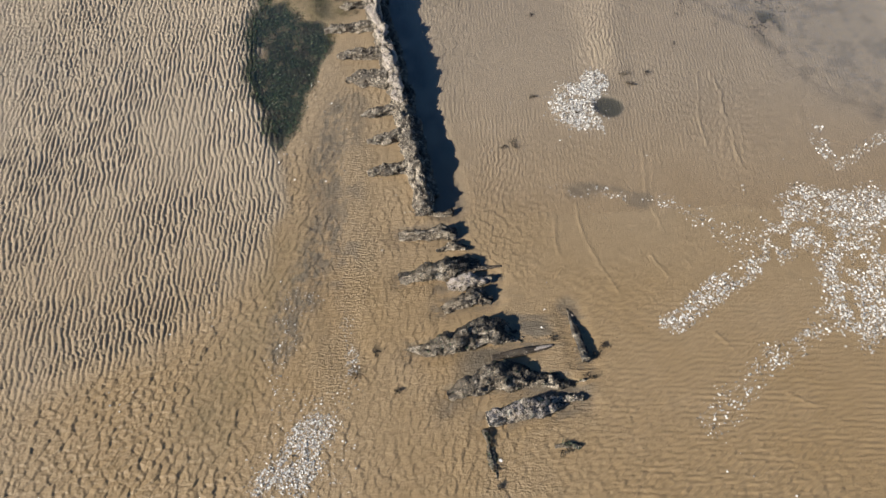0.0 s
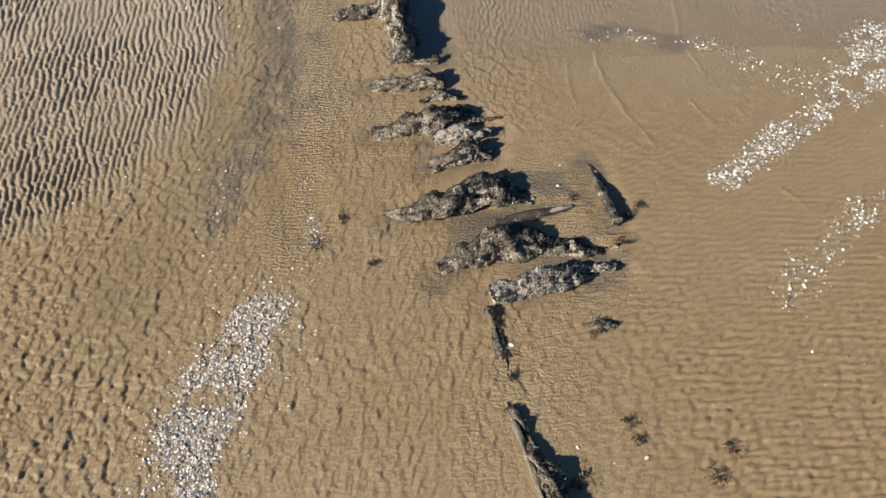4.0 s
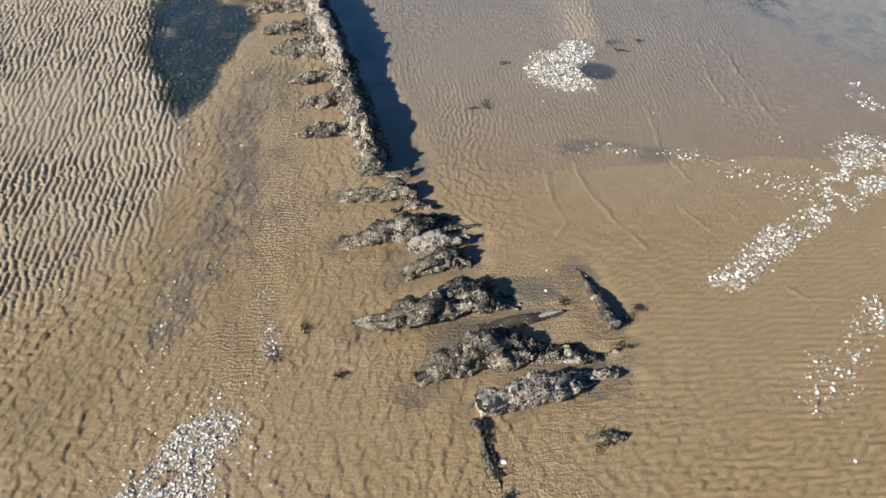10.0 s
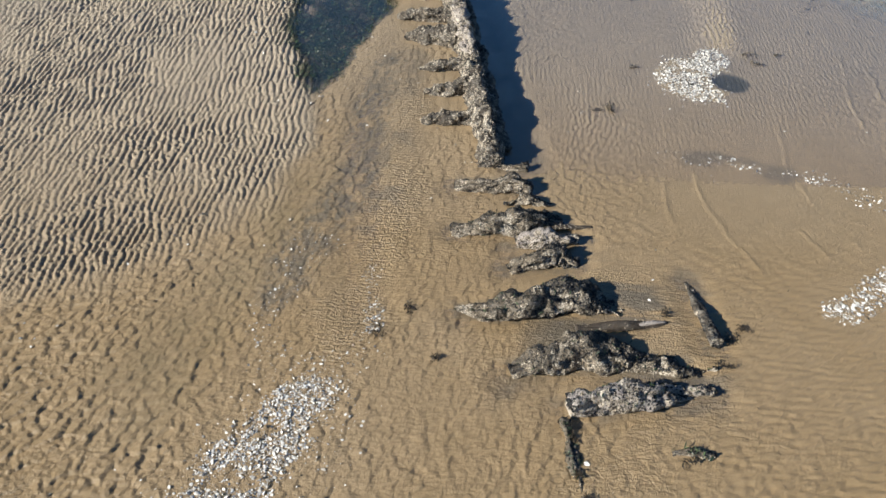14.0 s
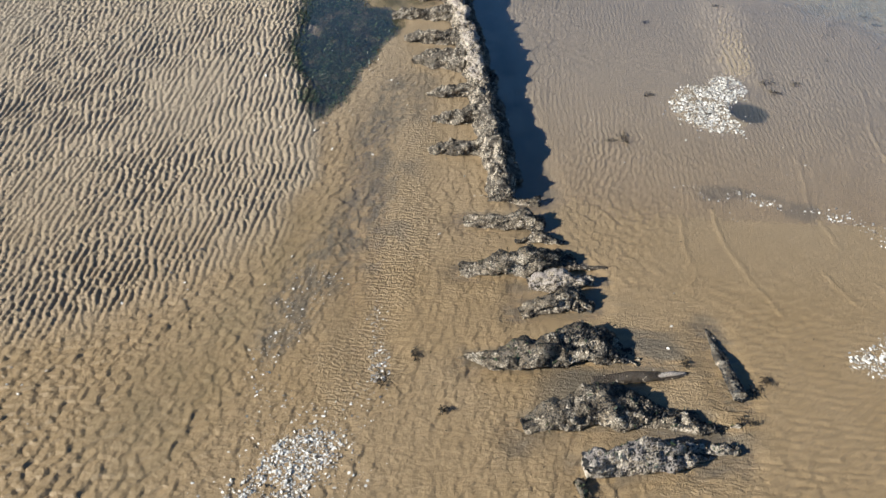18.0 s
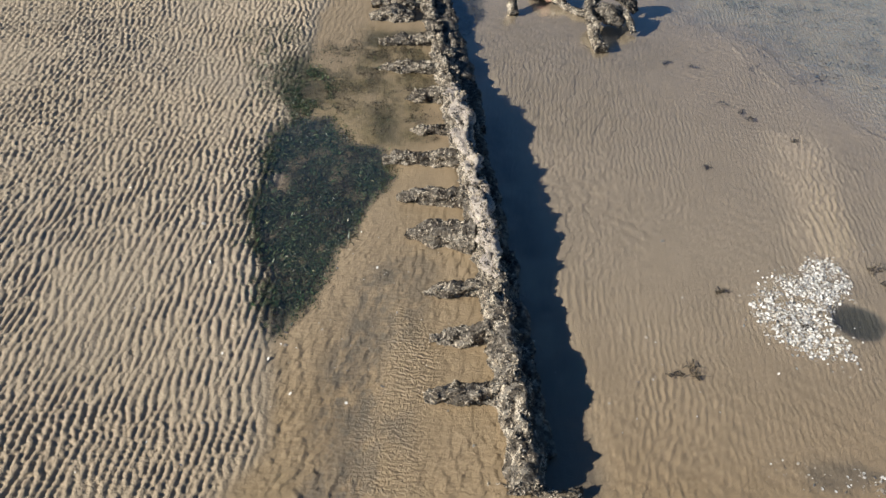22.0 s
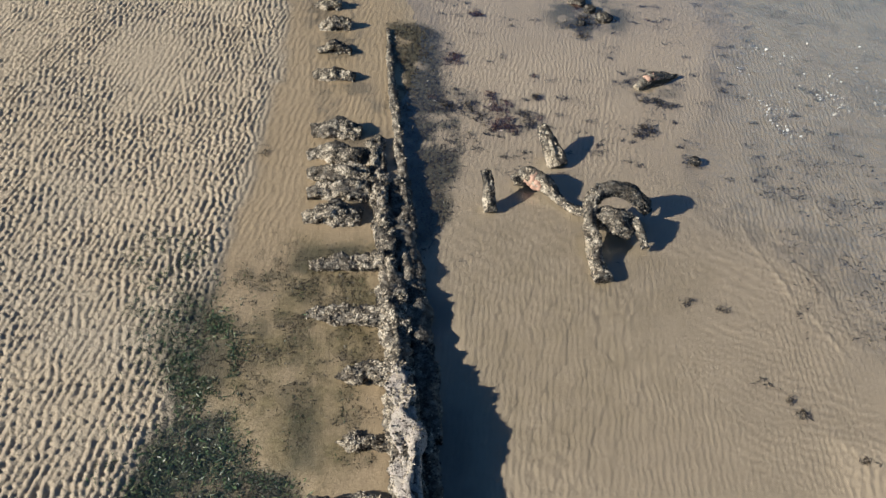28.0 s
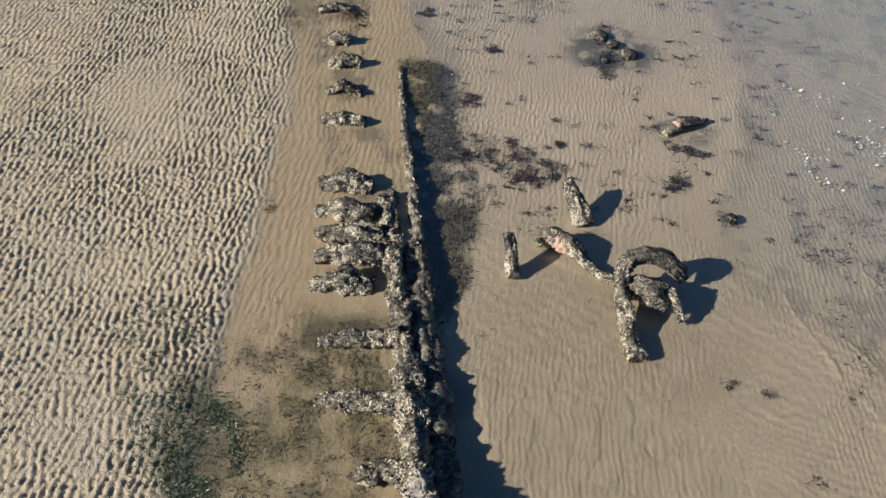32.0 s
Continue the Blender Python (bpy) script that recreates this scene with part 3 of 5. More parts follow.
    for i, line in enumerate(FOOT):
        box = (np.abs(x - line[0][0]) < 2) & (np.abs(y - line[0][1]) < 0.8)
        silt = np.maximum(silt, 0.55 * only(box, x, y, lambda a, b: along(a, b - 0.03, line, 0.2, 0.07, 160 + i) * step(0.35, 0.6, clouds(a * 0.6, b * 1.5, 9, 85, 4, 0.65))))
    seam = inside(x, y, [(-0.28, 8.3), (-0.05, 9.0), (-0.05, 9.9), (-0.2, 10.8), (-0.6, 12.6), (-1.15, 12.8), (-0.9, 11.0), (-0.5, 9.0)], 0.1, 0.2)
    algae = np.maximum(algae, 0.85 * seam * step(0.2, 0.4, clouds(x, y, 2.5, 64, 4)))
    spots = np.maximum(np.maximum(1 - step(0.15, 0.5, np.hypot((x + 2.75) / 0.7, y - 13.5)), 1 - step(0.2, 0.7, np.hypot((x - 6.1) / 0.5, y - 5.6))), 1 - step(0.4, 0.8, np.hypot(x - 1.45, y - 13.5)))
    algae = np.maximum(algae, 0.8 * spots * step(0.35, 0.55, clouds(x, y, 4, 76, 4)))
    for i, (px, py, rx, ry) in enumerate(MOSS + FAR_WEED):
        close = (np.abs(x - px) < 2.2 * rx) & (np.abs(y - py) < 2.2 * ry)
        algae = np.maximum(algae, (0.45 if i < len(MOSS) else 0.4) * only(close, x, y, lambda a, b: (1 - step(0.4, 1.35, np.hypot((a - px) / rx, (b - py) / ry) + 1.3 * (clouds(a, b, 4.5, 260 + i, 4, 0.65) - 0.5))) * step(0.25, 0.6, clouds(a, b, 11, 290 + i, 3, 0.65))))
    green = inside(x, y, [(-2.5, 7.6), (-2.1, 7.7), (-1.75, 7.3), (-1.5, 6.6), (-1.9, 6.2), (-2.3, 6.7)], 0.2, 0.25)
    algae = np.maximum(algae, 0.75 * green * step(0.36, 0.6, clouds(x, y, 3, 66, 4)))
    bare = np.maximum(inside(x, y, [(-1.47, 6.4), (-1.2, 6.4), (-1.05, 5.97), (-1.29, 5.92)], 0.08, 0.1), inside(x, y, [(-1.97, 5.16), (-1.94, 5.41), (-1.8, 5.38), (-1.73, 5.05), (-1.89, 5.03)], 0.08, 0.1))
    dim = inside(x, y, [(-1.2, 6.62), (-0.92, 6.6), (-0.8, 5.93), (-1.05, 5.9)], 0.1, 0.1)
    algae = np.maximum(algae, 0.6 * (1 - step(0.14, 0.22, pit)))
    algae = np.maximum(algae, 0.7 * dim) * (1 - 0.8 * bare) * (1 - 0.45 * pool * step(0.55, 0.68, clouds(x, y, 5, 69, 4, 0.6)))
    warm = np.clip(1 - 0.7 * step(0.5, 5, y) * np.clip(left + right + 0.5, 0, 1) - 0.35 * left * step(0, 3, y), 0, 1)
    return h, wet, silt, algae, warm, net + 0 * h, rip, olive, left


def ground_z(x, y):
    return ground_fields(np.array([float(x)]), np.array([float(y)]), False)[0][0]


def spaced(*bits):
    out = []
    for a, b, s in bits:
        out += list(np.arange(a, b - 1e-9, s))
    return np.array(out)


def sheet(name, xs, ys, h, fields):
    """A grid mesh over the lines xs and ys with heights h and named fields on its points."""
    gx, gy = np.meshgrid(xs, ys)
    nx, ny = len(xs), len(ys)
    me = bpy.data.meshes.new(name)
    i = (np.arange(ny - 1)[:, None] * nx + np.arange(nx - 1)[None, :]).ravel()
    quads = np.stack([i, i + 1, i + nx + 1, i + nx], 1).ravel()
    me.vertices.add(nx * ny)
    me.vertices.foreach_set("co", np.stack([gx, gy, h], -1).ravel().astype(np.float32))
    me.loops.add(len(quads))
    me.loops.foreach_set("vertex_index", quads.astype(np.int32))
    me.polygons.add(len(i))
    me.polygons.foreach_set("loop_start", np.arange(0, len(quads), 4, dtype=np.int32))
    me.polygons.foreach_set("use_smooth", np.ones(len(i), bool))
    me.update(calc_edges=True)
    for key, field in fields.items():
        me.attributes.new(key, "FLOAT", "POINT").data.foreach_set("value", field.ravel().astype(np.float32))
    return me


def build_ground():
    far = [300.0, 120.0, 60.0, 30.0, 20.0, 14.0, 10.5]
    xs = np.concatenate([[-f for f in far], spaced((-8.6, -6.9, 0.1), (-6.9, -5.2, 0.0165), (-5.2, -2.6, 0.013), (-2.6, 1.7, 0.0115), (1.7, 5.2, 0.021), (5.2, 8.4, 0.045), (8.4, 10.2, 0.2)), far[::-1]])
    ys = np.concatenate([[-f for f in far[:-1]], spaced((-10, -5.6, 0.3), (-5.6, -3.2, 0.045), (-3.2, 2.4, 0.0135), (2.4, 10.0, 0.021), (10.0, 14.0, 0.024), (14.0, 16.2, 0.04), (16.2, 20, 0.2)), [22, 30, 60, 120, 300]])
    gx, gy = np.meshgrid(xs, ys)
    h, *fields = ground_fields(gx, gy)
    fade = step(-7.3, -6.7, gx) * (1 - step(7.9, 8.5, gx)) * step(-5.6, -4.8, gy) * (1 - step(15.6, 16.3, gy))
    h = h * fade
    fields[1], fields[2] = fields[1] * fade, fields[2] * fade
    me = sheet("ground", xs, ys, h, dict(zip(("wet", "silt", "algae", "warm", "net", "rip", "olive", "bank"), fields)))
    me.materials.append(SAND)
    ob = new("ground", me)
    return tagged(ob, "rippled tan beach sand, wet and silty in channels", "beach", kind="structure")


def part(name, me, material, parent=None, label=""):
    """Links a bmesh or mesh as one mesh object under a thing."""
    if isinstance(me, bmesh.types.BMesh):
        bm, me = me, bpy.data.meshes.new(name)
        bm.to_mesh(me)
        bm.free()
    me.materials.append(material)
    ob = new(name, me)
    ob.parent = parent
    return tagged(ob, label)


def thing(name, x, y, z, label, category, group="", kind=""):
    ob = new(name)
    ob.location = (x, y, z)
    ob.empty_display_size = 0.1
    return tagged(ob, label, category, group, kind)


def timber_arrays(line, sizes, seed, sides=20, gap=0.02, rough=0.02, square=0.6):
    """A worn timber along a line: rings of a rounded square, eaten by noise. Local to the first point of the line."""
    pts = [Vector(p) for p in line]
    lens = [0.0]
    for a, b in zip(pts, pts[1:]):
        lens.append(lens[-1] + (b - a).length)
    n = max(3, int(lens[-1] / gap))
    rings = []
    base = pts[0]
    for i in range(n + 1):
        s = lens[-1] * i / n
        c = Vector([float(np.interp(s, lens, [p[k] for p in pts])) for k in range(3)])
        d = Vector([float(np.interp(min(s + 0.06, lens[-1]), lens, [p[k] for p in pts]) - np.interp(max(s - 0.06, 0), lens, [p[k] for p in pts])) for k in range(3)]).normalized()
        w, hgt = (float(np.interp(s, lens, [q[k] for q in sizes])) for k in range(2))
        side = d.cross(Vector((0, 0, 1)))
        side = side.normalized() if side.length > 0.05 else Vector((0, 1, 0))
        up = side.cross(d)
        ring = []
        for j in range(sides):
            a = 2 * math.pi * j / sides
            ca, sa = math.cos(a), math.sin(a)
            k = (abs(ca) ** (2 / (1 - square + 0.35)) + abs(sa) ** (2 / (1 - square + 0.35))) ** (-(1 - square + 0.35) / 2)
            q = c + side * (ca * k * w / 2) + up * (sa * k * hgt / 2)
            v = Vector((s * 4.0 + seed * 5.3, ca * k * w * 7, sa * k * hgt * 7 + seed * 3.1))
            off = noise.noise(v) * rough * 1.1 + noise.noise(Vector((v.x * 2.2, v.y * 3, v.z * 3))) * rough * 0.7 + noise.noise(Vector((v.x * 6, v.y * 8, v.z * 8))) * rough * 0.4
            if sa < -0.5:
                off *= 0.3
            ring.append(q - base + (side * ca + up * sa) * off)
        rings.append(ring)
    return rings


def timber(line, sizes, seed, **kw):
    rings = timber_arrays(line, sizes, seed, **kw)
    bm = bmesh.new()
    vs = [[bm.verts.new(q) for q in ring] for ring in rings]
    k = len(vs[0])
    for a, b in zip(vs, vs[1:]):
        for j in range(k):
            bm.faces.new((a[j], a[(j + 1) % k], b[(j + 1) % k], b[j]))
    for ring, turn in ((rings[0], -1), (rings[-1], 1)):
        row = vs[0] if turn < 0 else vs[-1]
        mid = sum((Vector(q) for q in ring), Vector()) / k
        tip = bm.verts.new(mid + Vector([noise.noise(mid * 9 + Vector((seed, i, 0))) * 0.02 for i in range(3)]))
        for j in range(k):
            pair = (row[j], row[(j + 1) % k])
            bm.faces.new((*(pair if turn < 0 else pair[::-1]), tip)[::-1])
    bmesh.ops.recalc_face_normals(bm, faces=bm.faces)
    for f in bm.faces:
        f.smooth = True
    return bm


MUSSEL_V = np.array([(-0.5, 0, 0.05), (-0.15, 0.24, 0), (0.3, 0.22, 0), (0.5, 0, 0), (0.3, -0.22, 0), (-0.15, -0.24, 0), (-0.1, 0, 0.34), (0.28, 0, 0.28)])
MUSSEL_F = [(0, 1, 6), (1, 2, 7), (1, 7, 6), (2, 3, 7), (3, 4, 7), (4, 5, 6), (4, 6, 7), (5, 0, 6)]
FLAKE_V = MUSSEL_V * (1.25, 0.6, 0.8)
hexes = [(math.cos(i * math.pi / 3), math.sin(i * math.pi / 3)) for i in range(6)]
BARN_V = np.array([(0.5 * math.cos(i * 1.2566), 0.5 * math.sin(i * 1.2566), 0) for i in range(5)] + [(0.04, 0.02, 0.4)])
BARN_F = [(i, (i + 1) % 5, 5) for i in range(5)]
DISC_V = np.array([(0.5 * a, 0.38 * b, 0.0) for a, b in hexes] + [(-0.08, 0.03, 0.15)])
DISC_F = [(i, (i + 1) % 6, 6) for i in range(6)]
FROND_V = np.array([(0, -0.06, 0), (0, 0.06, 0), (0.35, -0.1, 0.09), (0.35, 0.1, 0.12), (0.7, -0.09, 0.06), (0.7, 0.09, 0.03), (1.0, 0, 0.04)])
FROND_F = [(0, 2, 3, 1), (2, 4, 5, 3), (4, 6, 5)]


def strewn(name, places, normals, sizes, verts, faces, seed, stand=0.0, lift=0.0):
    """One mesh of many small pieces, each on its place, turned at random about its normal."""
    r = np.random.RandomState(seed)
    p, n = np.asarray(places, float).reshape(-1, 3), np.asarray(normals, float).reshape(-1, 3)
    n = n + stand * r.randn(*n.shape)
    n /= np.linalg.norm(n, axis=1, keepdims=True) + 1e-9
    a = r.randn(*n.shape)
    u = a - (a * n).sum(1, keepdims=True) * n
    u /= np.linalg.norm(u, axis=1, keepdims=True) + 1e-9
    v = np.cross(n, u)
    s = np.asarray(sizes, float)[:, None, None]
    stretch = 1 + 0.2 * r.randn(len(p), 1, 3)
    q = verts[None] * s * np.clip(stretch, 0.55, 1.6)
    out = p[:, None] + q[..., :1] * u[:, None] + q[..., 1:2] * v[:, None] + (q[..., 2:] + lift * s) * n[:, None]
    count, k = len(p), len(verts)
    sizes_f = np.array([len(f) for f in faces])
    ring = np.concatenate([np.asarray(f) for f in faces])
    me = bpy.data.meshes.new(name)
    me.vertices.add(count * k)
    me.vertices.foreach_set("co", out.reshape(-1).astype(np.float32))
    me.loops.add(count * len(ring))
    me.loops.foreach_set("vertex_index", (ring[None] + k * np.arange(count)[:, None]).ravel().astype(np.int32))
    me.polygons.add(count * len(faces))
    starts = np.concatenate([[0], np.cumsum(sizes_f)[:-1]])
    me.polygons.foreach_set("loop_start", (starts[None] + len(ring) * np.arange(count)[:, None]).ravel().astype(np.int32))
    me.update(calc_edges=True)
    return me


def on_surface(bm, count, seed, low=-9.0, keep=None):
    """Random places on a bmesh with their normals, above the height low."""
    r = np.random.RandomState(seed)
    faces = [f for f in bm.faces if f.calc_center_median().z > low and f.normal.z > -0.6 and (keep is None or keep(f))]
    if not faces:
        return np.zeros((0, 3)), np.zeros((0, 3))
    area = np.array([f.calc_area() for f in faces])
    picks = r.choice(len(faces), count, p=area / area.sum())
    corner = np.array([[tuple(v.co) for v in (f.verts[:] if len(f.verts) == 4 else f.verts[:] + f.verts[-1:])] for f in faces])[picks]
    nor = np.array([tuple(f.normal) for f in faces])[picks]
    a, b = r.rand(count, 1), r.rand(count, 1)
    low_side = corner[:, 0] * (1 - a) + corner[:, 1] * a
    top_side = corner[:, 3] * (1 - a) + corner[:, 2] * a
    return low_side * (1 - b) + top_side * b, nor


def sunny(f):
    """Barnacles keep to faces turned south and west, varied by a slow noise."""
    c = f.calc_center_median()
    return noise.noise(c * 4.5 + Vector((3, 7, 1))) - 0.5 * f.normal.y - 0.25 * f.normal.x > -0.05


def flank(f):
    """Barnacles on the lower southern flanks, mussels left bare on top."""
    c = f.calc_center_median()
    n = noise.noise(c * 6 + Vector((3, 7, 1)))
    return f.normal.y < 0.4 and (c.z < 0.01 + 0.05 * n or f.normal.y < -0.45 + 0.5 * n)


def crown(f):
    """Mussels over the tops and the shaded side, with stragglers."""
    return not flank(f) or noise.noise(f.calc_center_median() * 14) > 0.25


def encrust(bm, parent, seed, mussels, barnacles, size=0.025, low=-9.0, keep=sunny, weed=0, dark=None, flakes=False):
    """Mussels and barnacles grown over a timber, as two parts of it."""
    r = np.random.RandomState(seed)
    if mussels:
        p, n = on_surface(bm, int(mussels * 1.7), seed, low, dark)
        tagged(part("mussel_crust", strewn("mussel_crust", p, n, size * (0.55 + 0.9 * r.rand(len(p)) ** 1.6), MUSSEL_V, MUSSEL_F, seed, 1.0), DARK_MUSSEL if dark else MUSSEL, parent, "dark blue-grey mussels in a dense crust"), kind="stuff")
    if barnacles:
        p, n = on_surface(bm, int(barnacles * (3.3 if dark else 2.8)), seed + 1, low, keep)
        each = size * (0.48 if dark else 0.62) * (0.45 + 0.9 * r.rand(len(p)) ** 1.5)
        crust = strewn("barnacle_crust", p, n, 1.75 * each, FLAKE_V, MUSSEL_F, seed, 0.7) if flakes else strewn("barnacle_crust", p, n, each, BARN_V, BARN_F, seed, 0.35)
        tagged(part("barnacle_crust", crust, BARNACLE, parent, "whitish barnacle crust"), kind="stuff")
    if weed:
        p, n = on_surface(bm, weed, seed + 2, low, lambda f: f.normal.z > 0.3)
        tagged(part("green_weed", strewn("green_weed", p, n, 0.035 * (0.5 + r.rand(len(p))), FROND_V, FROND_F, seed, 0.8), GREEN, parent, "tufts of dark green weed"), kind="stuff")


# ---- large structure ----

build_ground()


def build_water():
    xs = np.concatenate([[-300, -20], np.arange(-2.0, 10.0, 0.16), [12, 20, 60, 300]])
    ys = np.concatenate([[-300, -20], np.arange(-3.0, 17.0, 0.16), [20, 60, 300]])
    gx, gy = np.meshgrid(xs, ys)
    me = sheet("water", xs, ys, 0 * gx, {"chop": inside(gx, gy, SEA, 0.7, 0.3)})
    ob = part("water", me, WATER, None, "clear shallow sea water over the sand")
    ob.location.z = -0.002
    ob.visible_shadow = False
    return tagged(ob, category="water", kind="structure")


build_water()


# ---- the hull side with its attached ribs ----
def build_hull():
    x0, y0 = WALL[0]
    r = random.Random(4)
    hull = thing("hull_wreck", x0, y0, 0, "long low ship's side crusted with mussels and barnacles", "shipwreck")
    tops = np.array([0.19, 0.22, 0.21, 0.25, 0.26, 0.19, 0.13, 0.11, 0.08])
    wy = np.array([y for _, y in WALL])
    cuts = [2.05, 2.75, 3.6, 4.25, 5.2, 6.0, 6.9, 7.7, 8.6, 9.3, 10.0]
    for i, (a, b) in enumerate(zip(cuts, cuts[1:])):
        ys = np.linspace(a - 0.06, b + 0.06, 7)
        line, sizes = [], []
        for y in ys:
            t = float(np.interp(y, wy, tops)) + r.uniform(-0.03, 0.03)
            line.append((float(wall_x(y)) + r.uniform(-0.012, 0.012), float(y), t / 2 - 0.06))
            sizes.append((r.uniform(0.18, 0.25), t + 0.12))
        bm = timber(line, sizes, 7 + i, rough=0.06)
        ob = part("hull_plank", bm.copy(), WOOD, hull, "sodden dark plank edge under its crust")
        ob.location = Vector(line[0]) - Vector((x0, y0, 0))
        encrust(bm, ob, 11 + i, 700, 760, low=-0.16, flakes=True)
    # bleached bare wood along the top
    for i, (a, b, w) in enumerate([(3.85, 4.45, 0.12), (4.4, 5.1, 0.17), (5.0, 5.5, 0.14), (5.45, 6.4, 0.18), (6.35, 6.85, 0.13), (8.75, 9.0, 0.05)]):
        ys = np.linspace(a, b, 5)
        line = [(float(wall_x(y)) + r.uniform(-0.02, 0.015), float(y), float(np.interp(y, wy, tops)) + 0.018 + r.uniform(-0.012, 0.012)) for y in ys]
        w = 1.08 * w
        bm = timber(line, [(w * 0.5, 0.05), (w, 0.08), (w * r.uniform(0.8, 1.1), 0.07), (w, 0.08), (w * 0.5, 0.05)], 90 + i, rough=0.075)
        ob = part("bare_wood", bm.copy(), PALE_WOOD, hull, "bleached bare wood on the plank's top")
        ob.location = Vector(line[0]) - Vector((x0, y0, 0))
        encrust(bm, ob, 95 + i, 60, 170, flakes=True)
    # a lower ledge of the hull in the lee of the top edge, black with mussels
    ledge = [2.3, 3.3, 4.3, 5.3, 6.3, 7.2, 8.1, 9.3]
    for i, (a, b) in enumerate(zip(ledge, ledge[1:])):
        out = 0.14 if b < 7 else 0.19
        line = [(float(wall_x(y)) + out + r.uniform(-0.02, 0.02), float(y), r.uniform(-0.01, 0.02)) for y in np.linspace(a, b + 0.05, 6)]
        bm = timber(line, [(r.uniform(0.13, 0.2) + (0.08 if b > 7 else 0), r.uniform(0.12, 0.18)) for _ in line], 150 + i, rough=0.05)
        ob = part("lower_plank", bm.copy(), WOOD, hull, "lower ledge black with mussels")
        ob.location = Vector(line[0]) - Vector((x0, y0, 0))
        encrust(bm, ob, 160 + i, 420, 40)
    line = [(x, y, z) for (x, y), z in zip(PLANK, (0.0, -0.01, -0.01, -0.01))]
    bm = timber(line, [(0.09, 0.22), (0.10, 0.17), (0.09, 0.17), (0.05, 0.12)], 9, rough=0.03)
    ob = part("outer_plank", bm.copy(), WOOD, hull, "thin outer plank, barnacled")
    ob.location = (PLANK[0][0] - x0, PLANK[0][1] - y0, 0.0)
    encrust(bm, ob, 17, 1100, 900)
    ribs = [((-0.14, 2.69), (0.45, 2.80), 0.11, 0.10), ((-0.17, 3.31), (0.36, 3.33), 0.10, 0.09), ((-0.27, 3.79), (0.27, 3.88), 0.09, 0.08),
            ((-0.50, 4.52), (0.12, 4.45), 0.18, 0.13), ((-0.66, 5.06), (0.05, 5.07), 0.12, 0.11), ((-0.89, 5.62), (-0.05, 5.67), 0.09, 0.10),
            ((-0.70, 6.20), (-0.20, 6.25), 0.12, 0.04), ((-0.80, 6.79), (-0.33, 6.84), 0.10, 0.10), ((-1.18, 7.42), (-0.45, 7.50), 0.14, 0.07), ((-1.28, 8.05), (-0.6, 8.15), 0.12, 0.09)]
    for i, (a, b, w, hgt) in enumerate(ribs):
        w, hgt = w * 1.3, hgt * (1.5 if i < 6 else 1.2)
        pts = [(*a, 0.0)]
        for f in (0.3, 0.55, 0.8):
            pts.append((a[0] + f * (b[0] - a[0]), a[1] + f * (b[1] - a[1]) + r.uniform(-0.03, 0.03), hgt * f * 0.6 + r.uniform(-0.015, 0.02)))
        pts.append((*b, hgt * 0.55))
        sizes = [(w * 0.5, hgt * 0.6)] + [(w * r.uniform(0.75, 1.25), hgt * r.uniform(0.7, 1.1) + 0.05) for _ in range(3)] + [(w * 1.3, hgt + 0.1)]
        bm = timber(pts, sizes, 20 + i, rough=0.06)
        ob = part("rib", bm.copy(), WOOD, hull)
        ob.location = (a[0] - x0, a[1] - y0, 0)
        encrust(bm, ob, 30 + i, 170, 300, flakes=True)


build_hull()


def loose_rib(name, line, sizes, seed, mussels, barnacles, label, rough=0.06, wood=None, weed=0):
    x, y, z = line[0]
    ob = thing(name, x, y, z, label, "wreck timber", "ribs of the wreck")
    bm = timber(line, sizes, seed, rough=rough)
    part("timber", bm.copy(), wood or (BROWN_WOOD if x > 0.2 and y < 5 else WOOD), ob)
    encrust(bm, ob, seed * 3, mussels, int(barnacles * 1.35), keep=flank, weed=weed, dark=crown if x > 0.2 and y < 5 else None)
    return ob


loose_rib("rib_timber", [(0.35, 2.03, 0), (0.65, 2.02, 0.02), (0.98, 2.0, 0.0)], [(0.05, 0.06), (0.08, 0.08), (0.05, 0.05)], 41, 150, 120, "small broken rib end, mostly buried in sand")
loose_rib("rib_timber", [(0.28, 1.65, 0), (0.62, 1.66, 0.03), (0.82, 1.69, 0.07), (1.0, 1.68, 0.0)], [(0.10, 0.08), (0.12, 0.12), (0.16, 0.2), (0.1, 0.1)], 42, 420, 300, "buried rib with a dark mussel hump")
loose_rib("rib_timber", [(0.76, 1.43, 0), (1.0, 1.47, 0.03), (1.2, 1.46, 0.0)], [(0.06, 0.06), (0.1, 0.1), (0.06, 0.05)], 43, 220, 160, "small low rib end crusted with mussels")
loose_rib("rib_timber", [(0.28, 1.02, 0), (0.55, 1.06, 0.03), (0.9, 1.12, 0.08), (1.15, 1.18, 0.03), (1.3, 1.2, -0.03)], [(0.08, 0.06), (0.15, 0.15), (0.24, 0.21), (0.18, 0.14), (0.08, 0.05)], 44, 1100, 500, "heavy rib thickly crusted with dark mussels", weed=90)
loose_rib("rib_timber", [(0.88, 0.88, 0), (1.1, 0.92, 0.04), (1.42, 0.97, -0.01)], [(0.1, 0.1), (0.15, 0.14), (0.06, 0.06)], 45, 120, 420, "pale barnacled rib stump", wood=PALE_WOOD)
loose_rib("rib_timber", [(0.82, 0.55, -0.01), (1.02, 0.62, 0.05), (1.22, 0.72, 0.05), (1.42, 0.68, -0.02)], [(0.08, 0.06), (0.16, 0.16), (0.16, 0.16), (0.08, 0.06)], 46, 420, 420, "short rib stump with mussels on its end")
